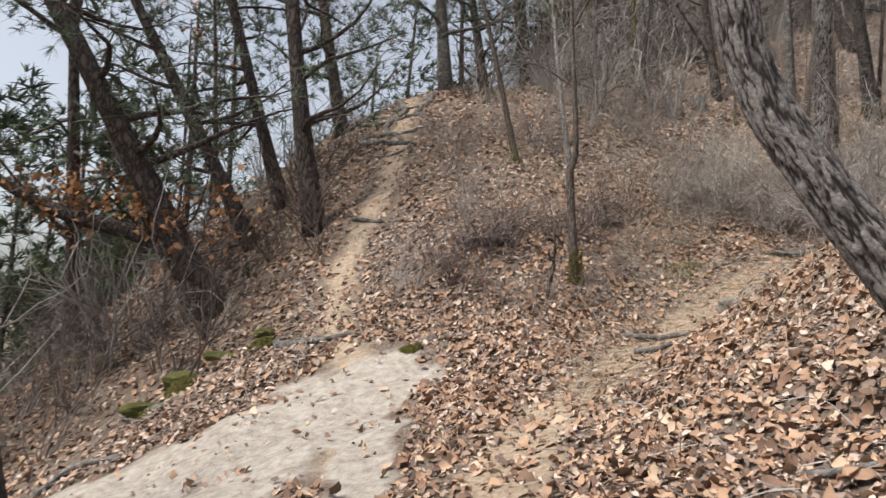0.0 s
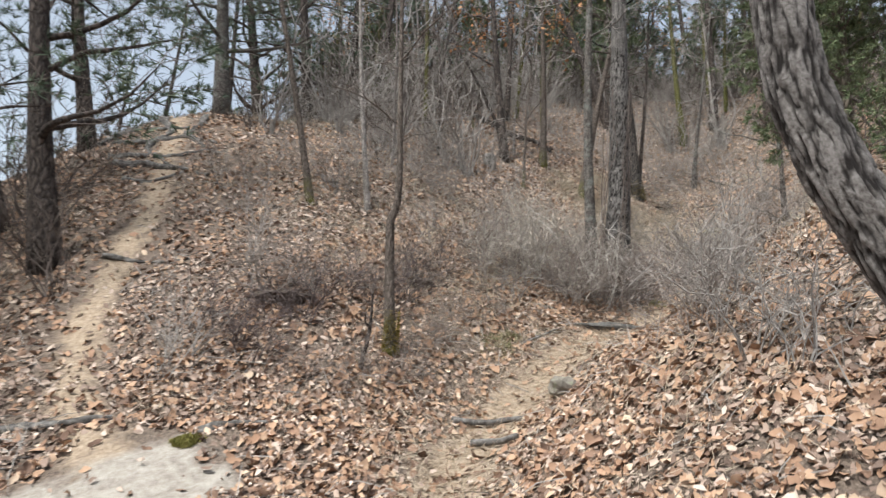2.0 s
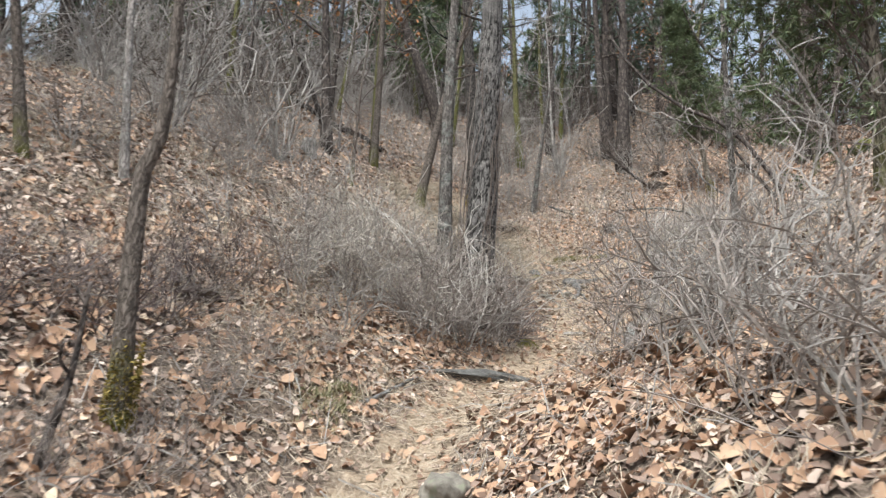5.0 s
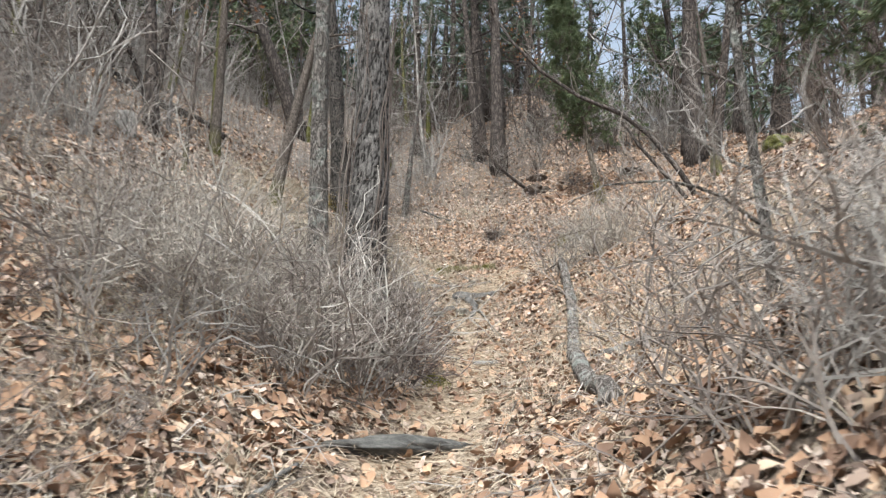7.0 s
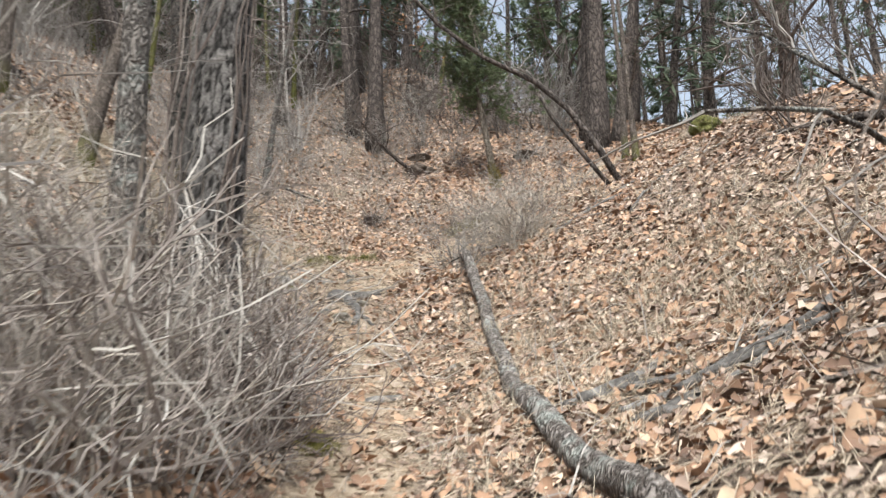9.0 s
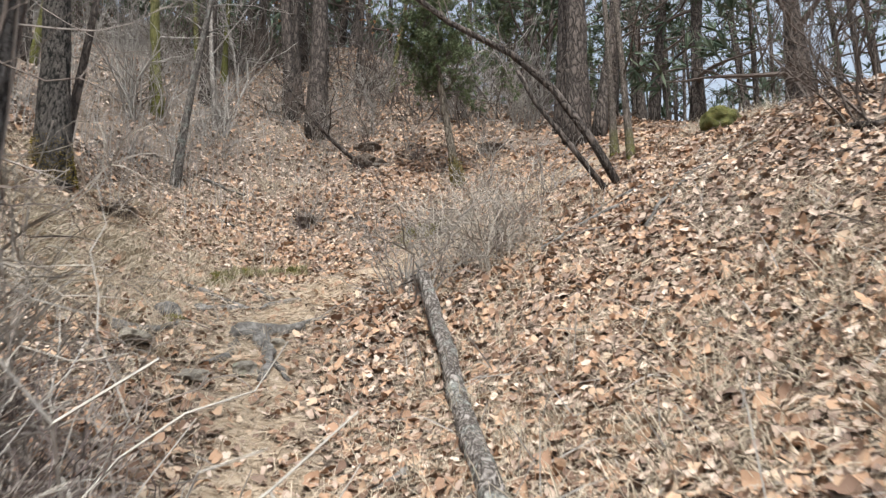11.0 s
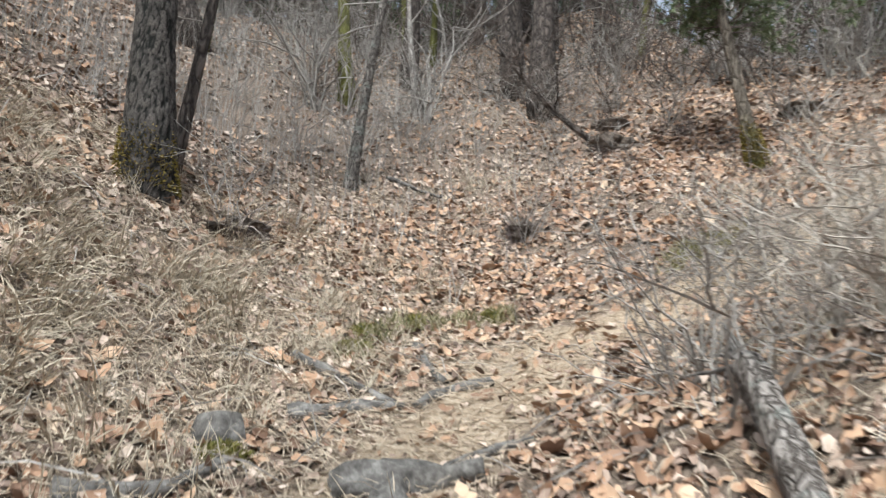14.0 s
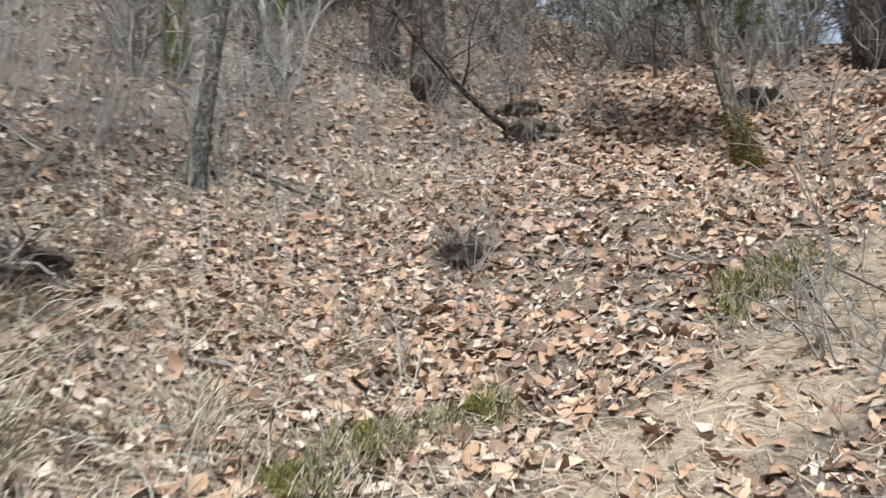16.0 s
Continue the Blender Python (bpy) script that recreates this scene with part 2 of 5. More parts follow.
# ---------------------------------------------------------------- lie of the land
SWELLS = [(-4.0, 5.1, -0.45), (-4.0, 8.2, -0.47), (-4.0, 11.3, -0.55), (-4.0, 14.4, 0.88), (-0.9, 2.0, 0.2), (-0.9, 5.1, -0.09), (-0.9, 8.2, 0.22), (-0.9, 11.3, 0.22),
          (-0.9, 17.5, 0.44), (2.2, 2.0, -0.32), (2.2, 5.1, -0.78), (2.2, 8.2, -1.15), (2.2, 11.3, 0.16), (2.2, 14.4, 0.56), (5.3, 5.1, 1.09), (5.3, 8.2, -0.36),
          (5.3, 11.3, -0.82), (5.3, 17.5, 0.22), (5.3, 20.6, 0.48), (8.4, 8.2, -0.15), (8.4, 11.3, -1.56), (8.4, 14.4, -0.42), (8.4, 17.5, 0.19), (11.5, 8.2, 1.11),
          (11.5, 11.3, -0.36), (11.5, 14.4, -1.13), (11.5, 17.5, -1.2), (14.6, 8.2, 0.04), (14.6, 14.4, -0.28), (14.6, 17.5, -0.26)]
GROOVES = [(1.5, 6.8, 2.6, 8.2, -0.18), (2.6, 8.2, 5.4, 10.0, -0.2), (5.4, 10.0, 7.6, 11.5, -0.05), (7.6, 11.5, 10.6, 14.0, 0.08)]
KNOBS = [(0.6, 9.6, 0.8, 0.3), (1.1, 12.4, 1.2, 0.12), (10.6, 11.8, 0.9, 0.37), (3.3, 10.8, 0.8, 0.09), (9.5, 16.6, 1.0, 0.19), (3.4, 5.6, 0.8, 0.36), (13.2, 14.8, 1.0, 0.29), (5.5, 6.8, 0.9, 0.4),
         (-1.2, 17.1, 1.8, 0.95), (2.6, 18.6, 2.3, 0.45), (6.5, 21.5, 3.0, 0.5), (11.5, 23.0, 3.5, 1.05), (19.0, 19.2, 1.7, 1.5), (19.5, 13.5, 2.5, 0.35)]
TRAIL = [(-0.4, -4.0), (-0.2, 2.0), (0.6, 5.2), (1.6, 7.0), (2.6, 8.2), (5.4, 10.1), (7.6, 11.6), (9.4, 13.3), (11.2, 13.8), (13.0, 12.6), (15.0, 11.0)]
SIDE_TRAIL = [(-0.6, 5.0), (-0.7, 7.2), (-1.25, 8.6), (-1.4, 9.8), (-1.25, 11.1), (-1.0, 12.3), (-1.0, 13.4), (-0.95, 17.0), (-1.0, 22.0)]


def soft(v):
    return np.log1p(np.exp(np.clip(v, -30, 30))) + np.maximum(v - 30, 0)


def seg_dist(x, y, ax, ay, bx, by):
    t = np.clip(((x - ax) * (bx - ax) + (y - ay) * (by - ay)) / ((bx - ax) ** 2 + (by - ay) ** 2), 0, 1)
    return np.hypot(x - ax - t * (bx - ax), y - ay - t * (by - ay))


def line_dist(x, y, line):
    return np.min([seg_dist(x, y, *a, *b) for a, b in zip(line, line[1:])], axis=0)


def hash2(i, j):
    v = np.sin(i * 127.1 + j * 311.7) * 43758.5453
    return v - np.floor(v)


def vnoise(x, y):
    i, j = np.floor(x), np.floor(y)
    u, v = x - i, y - j
    u, v = u * u * (3 - 2 * u), v * v * (3 - 2 * v)
    a = hash2(i, j) * (1 - u) + hash2(i + 1, j) * u
    b = hash2(i, j + 1) * (1 - u) + hash2(i + 1, j + 1) * u
    return a * (1 - v) + b * v - 0.5


def land(x, y):
    x, y = np.asarray(x, float), np.asarray(y, float)
    z = 0.111 + 0.323 * x + 0.303 * y
    for a, b, h in SWELLS:
        z = z + h * np.exp(-((x - a) ** 2 + (y - b) ** 2) / 13.52)
    for ax, ay, bx, by, h in GROOVES:
        z = z + h * np.exp(-(seg_dist(x, y, ax, ay, bx, by) / 0.8) ** 2)
    for a, b, r, h in KNOBS:
        z = z + h * np.exp(-((x - a) ** 2 + (y - b) ** 2) / (2 * r * r))
    z = z - 0.8 * soft(np.hypot(x - 7, y - 9) - 18.5) - 0.55 * soft(-(x + 4.5))
    z = np.maximum(z, -26 + 2 * vnoise(x * 0.02, y * 0.02))
    rough = 0.16 * vnoise(x * 1.1, y * 1.1) + 0.07 * vnoise(x * 3.1 + 5, y * 3.1) + 0.03 * vnoise(x * 8, y * 8 + 3)
    smooth = np.clip(line_dist(x, y, TRAIL) / 0.8, 0.25, 1)
    return z + rough * smooth


def ground_z(x, y):
    return float(land(x, y))


def trail_mask(x, y):
    d = np.minimum(line_dist(x, y, TRAIL), line_dist(x, y, SIDE_TRAIL) + 0.1)
    return np.clip(1.0 - d / 0.62, 0, 1)


def pale_mask(x, y):
    d = np.min([seg_dist(x, y, *a, *b) / r for a, b, r in (((-0.6, 7.1), (-2.5, 5.8), 0.62), ((-0.6, 6.9), (-0.4, 4.0), 0.42), ((-1.2, 6.2), (-1.5, 4.8), 0.95))], axis=0)
    return np.clip(1.3 - d + 0.9 * vnoise(x * 1.9, y * 1.9) + 0.6 * vnoise(x * 5, y * 5), 0, 1)


# ---------------------------------------------------------------- mesh making
def mesh_of(name, verts, faces, mat, smooth=False):
    me = bpy.data.meshes.new(name)
    me.from_pydata([tuple(v) for v in verts] if not isinstance(verts, np.ndarray) else verts.tolist(), [], faces)
    if smooth:
        me.polygons.foreach_set("use_smooth", [True] * len(me.polygons))
    me.materials.append(mat)
    me.update()
    return me


def big_mesh(name, verts, faces, mat):
    """A mesh from arrays; faces all with the same number of corners."""
    me = bpy.data.meshes.new(name)
    n, k = faces.shape
    me.vertices.add(len(verts))
    me.vertices.foreach_set("co", verts.astype(np.float32).ravel())
    me.loops.add(n * k)
    me.loops.foreach_set("vertex_index", faces.astype(np.int32).ravel())
    me.polygons.add(n)
    me.polygons.foreach_set("loop_start", np.arange(0, n * k, k, dtype=np.int32))
    me.materials.append(mat)
    me.update(calc_edges=True)
    return me


def part(name, me, parent=None, label=""):
    ob = new(name, me)
    if parent is not None:
        ob.parent = parent
    return tagged(ob, label)


class Weave:
    """Gathers tubes and blades into one mesh."""

    def __init__(self):
        self.v, self.f = [], []

    def tube(self, pts, radii, n=6, rough=0.0, cap=True):
        pts = [Vector(p) for p in pts]
        base = len(self.v)
        ref = Vector((0.31, 0.9, 0.17))
        for i, (p, r) in enumerate(zip(pts, radii)):
            d = (pts[min(i + 1, len(pts) - 1)] - pts[max(i - 1, 0)]).normalized()
            if abs(d.dot(ref)) > 0.95:
                ref = Vector((0.9, 0.1, 0.3))
            a = d.cross(ref).normalized()
            b = d.cross(a)
            for k in range(n):
                w = 2 * math.pi * k / n
                rr = r
                if rough:
                    q = p * 3.1 + (a * math.cos(w) + b * math.sin(w)) * 1.7
                    rr = r * (1 + rough * noise.noise(q) + 0.5 * rough * noise.noise(q * 3.7))
                self.v.append(p + (a * math.cos(w) + b * math.sin(w)) * rr)
        for i in range(len(pts) - 1):
            for k in range(n):
                s, e = base + i * n, base + (i + 1) * n
                self.f.append((s + k, s + (k + 1) % n, e + (k + 1) % n, e + k))
        if cap:
            self.f.append(tuple(base + (len(pts) - 1) * n + k for k in range(n)))
            self.f.append(tuple(base + n - 1 - k for k in range(n)))

    def mesh(self, name, mat, smooth=False):
        return mesh_of(name, self.v, self.f, mat, smooth)


def plated_trunk(pts, radii, mat, across, along_len, depth, sides=84, ring=0.022, top=2.6):
    """A trunk with raised bark plates, about across wide and along_len long."""
    fine, rr, dist = [], [], [0.0]
    for a, b in zip(pts, pts[1:]):
        dist.append(dist[-1] + (Vector(b) - Vector(a)).length)
    s = 0.0
    while s < dist[-1]:
        i = max(k for k in range(len(pts) - 1) if dist[k] <= s)
        u = (s - dist[i]) / max(dist[i + 1] - dist[i], 1e-6)
        fine.append(Vector(pts[i]).lerp(Vector(pts[i + 1]), u))
        rr.append((radii[i] + (radii[i + 1] - radii[i]) * u, s))
        s += ring if s < top else 0.2
    for _ in range(12):
        fine = [fine[0]] + [(fine[i - 1] + fine[i] * 2 + fine[i + 1]) / 4 for i in range(1, len(fine) - 1)] + [fine[-1]]
    v, plate = [], []
    for i, (p, (r, s)) in enumerate(zip(fine, rr)):
        d = (fine[min(i + 1, len(fine) - 1)] - fine[max(i - 1, 0)]).normalized()
        a = d.cross(Vector((0.31, 0.9, 0.17))).normalized()
        b = d.cross(a)
        for k in range(sides):
            w = 2 * math.pi * k / sides
            q = Vector((math.cos(w) * r / across, math.sin(w) * r / across, s / along_len))
            q += Vector((noise.noise(q * 1.7), noise.noise(q * 1.7 + Vector((7, 0, 0))), noise.noise(q * 1.7 + Vector((0, 9, 0))))) * 0.6
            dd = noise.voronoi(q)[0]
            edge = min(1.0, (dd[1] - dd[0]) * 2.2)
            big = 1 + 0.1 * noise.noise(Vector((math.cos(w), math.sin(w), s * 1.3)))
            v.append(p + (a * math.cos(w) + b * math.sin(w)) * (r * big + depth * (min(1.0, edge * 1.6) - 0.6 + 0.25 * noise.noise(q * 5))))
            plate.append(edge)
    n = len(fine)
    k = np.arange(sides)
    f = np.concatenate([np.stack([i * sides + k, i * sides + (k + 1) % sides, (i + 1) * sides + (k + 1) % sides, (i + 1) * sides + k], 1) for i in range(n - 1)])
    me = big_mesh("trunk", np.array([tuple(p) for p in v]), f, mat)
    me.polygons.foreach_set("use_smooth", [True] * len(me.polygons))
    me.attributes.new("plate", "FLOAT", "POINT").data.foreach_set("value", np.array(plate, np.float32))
    return me


def wander(p, d, length, steps, bend, rnd, up=0.0):
    """A crooked line from p along d."""
    pts, p, d = [Vector(p)], Vector(p), Vector(d).normalized()
    for _ in range(steps):
        d = (d + Vector((rnd.gauss(0, bend), rnd.gauss(0, bend), rnd.gauss(0, bend) + up))).normalized()
        p = p + d * length / steps
        pts.append(p)
    return pts


def taper(n, r0, r1):
    return [r0 + (r1 - r0) * i / max(n - 1, 1) for i in range(n)]


def twigs(w, p, d, length, r, depth, rnd, tips=None, bend=0.22, kids=3, sides=3):
    pts = wander(p, d, length, 4, bend, rnd, 0.04)
    w.tube(pts, taper(5, r, r * 0.45), sides, cap=False)
    if depth == 0:
        if tips is not None:
            tips.append((pts[-1], (pts[-1] - pts[-2]).normalized()))
        return
    for _ in range(kids):
        i = rnd.randint(1, 4)
        dd = (pts[i] - pts[i - 1]).normalized()
        side = Vector((rnd.gauss(0, 1), rnd.gauss(0, 1), rnd.gauss(0.2, 0.8))).normalized()
        twigs(w, pts[i], dd * 0.75 + side * 0.75, length * rnd.uniform(0.45, 0.75), r * 0.6, depth - 1, rnd, tips, bend, kids, sides)
    if tips is not None:
        tips.append((pts[-1], (pts[-1] - pts[-2]).normalized()))


def blades(points, dirs, lengths, widths, rs):
    """Thin bent triangles: each from a point along a direction. Arrays in, verts and faces out."""
    n = len(points)
    side = np.cross(dirs, rs.normal(size=(n, 3)))
    side /= np.linalg.norm(side, axis=1)[:, None] + 1e-9
    L, W = lengths[:, None], widths[:, None]
    mid = points + dirs * L * 0.55
    tip = points + dirs * L + np.array([0, 0, -1.0]) * L * rs.uniform(0, 0.25, (n, 1))
    v = np.stack([points - side * W / 2, points + side * W / 2, mid + side * W * 0.4, mid - side * W * 0.4, tip], 1).reshape(-1, 3)
    b = np.arange(n)[:, None] * 5
    f = np.concatenate([b + [0, 1, 2], b + [0, 2, 3], b + [3, 2, 4]])
    return v, f


# ---------------------------------------------------------------- ground
def ground_sheet():
    near = np.arange(-7, 21.01, 0.13)
    steps = np.cumsum(0.2 * 1.19 ** np.arange(48))
    xs = np.concatenate([-7 - steps[::-1], near, 21 + steps])
    neary = np.arange(-3, 27.01, 0.13)
    ys = np.concatenate([-3 - steps[::-1], neary, 27 + steps])
    gx, gy = np.meshgrid(xs, ys)
    gz = land(gx, gy)
    v = np.stack([gx, gy, gz], -1).reshape(-1, 3)
    nx, ny = len(xs), len(ys)
    i = (np.arange(ny - 1)[:, None] * nx + np.arange(nx - 1)).ravel()
    me = big_mesh("ground", v, np.stack([i, i + 1, i + nx + 1, i + nx], 1), GROUND)
    me.polygons.foreach_set("use_smooth", [True] * len(me.polygons))
    for key, fn in (("trail", trail_mask), ("pale_soil", pale_mask)):
        me.attributes.new(key, "FLOAT", "POINT").data.foreach_set("value", fn(v[:, 0], v[:, 1]).astype(np.float32))
    return tagged(new("ground", me), "steep forest hillside of brown soil with a trodden path", "ground", kind="structure")


ground = ground_sheet()


def slope_frame(x, y):
    """Normals of the land at many places."""
    e = 0.12
    gx = (land(x + e, y) - land(x - e, y)) / (2 * e)
    gy = (land(x, y + e) - land(x, y - e)) / (2 * e)
    n = np.stack([-gx, -gy, np.ones_like(gx)], -1)
    return n / np.linalg.norm(n, axis=-1)[..., None]


HALF = [(0.0, 0.04), (0.2, 0.22), (0.38, 0.16), (0.58, 0.32), (0.8, 0.22)]


def leaf_template(fine):
    half = HALF if fine else [(0.04, 0.16), (0.62, 0.3)]
    v = []
    for u, w in half:
        v += [(u - 0.5, -w, 0), (u - 0.5, 0, 0), (u - 0.5, w, 0)]
    v.append((0.5, 0, 0))
    f = []
    for i in range(len(half) - 1):
        a = i * 3
        for q in ((a, a + 3, a + 4, a + 1), (a + 1, a + 4, a + 5, a + 2)):
            f += [(q[0], q[1], q[2]), (q[0], q[2], q[3])]
    a = (len(half) - 1) * 3
    f += [(a, len(v) - 1, a + 1), (a + 1, len(v) - 1, a + 2)]
    return np.array(v), np.array(f)


def leaf_cloud(x, y, size, rs, fine, lift=0.02, tilt=0.5, z=None):
    n = len(x)
    tv, tf = leaf_template(fine)
    v = np.repeat(tv[None], n, 0)
    c1, c2, c3 = rs.normal(0, 0.6, (n, 1)), rs.normal(0.35, 1.0, (n, 1)), rs.normal(0, 0.8, (n, 1))
    v[:, :, 2] = c1 * v[:, :, 0] ** 2 * 1.3 + c2 * v[:, :, 1] ** 2 * 1.5 + c3 * v[:, :, 0] * v[:, :, 1]
    v[:, :, 1] *= rs.uniform(0.7, 1.15, (n, 1))
    v *= size[:, None, None]
    nrm = slope_frame(x, y) + rs.normal(0, tilt, (n, 3)) * np.array([1, 1, 0.3])
    nrm /= np.linalg.norm(nrm, axis=1)[:, None]
    a = np.cross(nrm, rs.normal(size=(n, 3)))
    a /= np.linalg.norm(a, axis=1)[:, None]
    b = np.cross(nrm, a)
    v = v[:, :, 0:1] * a[:, None] + v[:, :, 1:2] * b[:, None] + v[:, :, 2:3] * nrm[:, None]
    zz = land(x, y) + rs.uniform(0.004, 1, n) ** 2 * lift + size * 0.06 if z is None else z
    v += np.stack([x, y, zz], -1)[:, None]
    f = tf[None] + (np.arange(n) * len(tv))[:, None, None]
    return v.reshape(-1, 3), f.reshape(-1, 3)


def keep_off(x, y, rs):
    """Where litter lies: thin on trodden soil, patchy elsewhere."""
    bare = np.clip(trail_mask(x, y) * 1.25, 0, 0.8) + np.clip(pale_mask(x, y) * 1.6, 0, 0.97)
    patch = np.clip(0.95 + 1.1 * vnoise(x * 0.55 + 9, y * 0.55) + 0.5 * vnoise(x * 1.7, y * 1.7 + 4), 0.12, 1)
    return rs.uniform(size=len(x)) < np.clip(1 - bare, 0.02, 1) * patch


def litter(name, n, box, size, fine, mat, label, seed, where=None, lift=0.03):
    rs = np.random.default_rng(seed)
    x, y = rs.uniform(box[0], box[1], n), rs.uniform(box[2], box[3], n)
    k = keep_off(x, y, rs)
    if where is not None:
        k &= where(x, y, rs)
    x, y = x[k], y[k]
    s = rs.uniform(size[0], size[1], len(x)) * rs.uniform(0.75, 1.1, len(x))
    v, f = leaf_cloud(x, y, s, rs, fine, lift)
    return tagged(new(name, big_mesh(name, v, f, mat)), label, "leaf litter", kind="stuff")


def near_trail(x, y):
    return line_dist(x, y, TRAIL[1:-1])


def hollow(x, y):
    """The grey-leaved hollow beyond the stout pine."""
    return np.exp(-((x - 12.0) / 3.2) ** 2 - ((y - 19.2) / 2.6) ** 2)


def needle_bank(x, y):
    """The needle-strewn slope above the path's upper end."""
    return np.clip(1.3 - np.hypot((x - 9.0) / 2.1, (y - 15.0) / 1.8), 0, 1)


litter("leaf_litter", 142000, (-3.5, 15.5, -1.0, 16.5), (0.055, 0.14), True, LEAF, "curled brown and orange fallen oak leaves covering the slope", 11,
       lambda x, y, r: (near_trail(x, y) < 3.0) & (r.uniform(size=len(x)) > needle_bank(x, y) * 0.8))
litter("leaf_litter", 145000, (-9, 19, -3, 25), (0.055, 0.13), False, LEAF, "brown fallen leaves strewn over the upper hillside", 12,
       lambda x, y, r: (near_trail(x, y) >= 2.8) & (r.uniform(size=len(x)) > 0.85 * hollow(x, y)))
litter("leaf_litter", 133000, (-9, 19, -3, 25), (0.05, 0.12), False, LEAF_PALE, "greyed weathered leaves strewn over the upper hillside", 14,
       lambda x, y, r: near_trail(x, y) >= 1.6)
litter("leaf_litter", 190000, (-4, 14, 2.5, 17.5), (0.03, 0.08), False, LEAF_PALE, "small broken pale leaf bits between larger leaves", 13,
       lambda x, y, r: near_trail(x, y) < 4, 0.045)


def needle_litter():
    rs = np.random.default_rng(21)
    n = 330000
    x, y = rs.uniform(1, 14, n), rs.uniform(4.5, 17.5, n)
    want = 0.16 + 0.84 * np.clip(needle_bank(x, y) * 1.6, 0, 1) + 0.4 * np.clip(vnoise(x * 0.7, y * 0.7 + 8) * 3, 0, 1) + 0.35 * trail_mask(x, y) + 0.55 * np.exp(-((x - 8.4) ** 2 + (y - 9.5) ** 2) / 4)
    k = (rs.uniform(size=n) < want) & (near_trail(x, y) < 3.6)
    x, y = x[k], y[k]
    m = len(x)
    nrm = slope_frame(x, y)
    d = np.cross(nrm, rs.normal(size=(m, 3))) + nrm * rs.normal(0.06, 0.2, (m, 1))
    d /= np.linalg.norm(d, axis=1)[:, None]
    p = np.stack([x, y, land(x, y) + rs.uniform(0.006, 0.045, m)], -1)
    v, f = blades(p, d, rs.uniform(0.06, 0.2, m), rs.uniform(0.003, 0.006, m), rs)
    tagged(new("needle_litter", big_mesh("needle_litter", v, f, NEEDLE_DRY)), "dry tan pine needles scattered over leaves and soil", "pine needles", kind="stuff")


needle_litter()


# ---------------------------------------------------------------- trees
def spray(points, dirs, rs, per, length, width, spread):
    p = np.repeat(points, per, 0)
    d = np.repeat(dirs, per, 0) + rs.normal(0, spread, (len(points) * per, 3))
    d /= np.linalg.norm(d, axis=1)[:, None]
    n = len(p)
    return blades(p, d, rs.uniform(0.7, 1.15, n) * length, rs.uniform(0.7, 1.2, n) * width, rs)


def trunk_line(height, lean, rnd, wob=0.02, curve=(0, 0)):
    pts = []
    ph = rnd.uniform(0, 6)
    for i in range(15):
        s = -0.25 + (height + 0.25) * i / 14
        u = max(s, 0) / height
        pts.append(Vector((lean[0] * s + curve[0] * u * u + wob * height * 0.25 * math.sin(ph + 5 * u), lean[1] * s + curve[1] * u * u + wob * height * 0.25 * math.cos(ph * 1.7 + 4 * u), s)))
    return pts


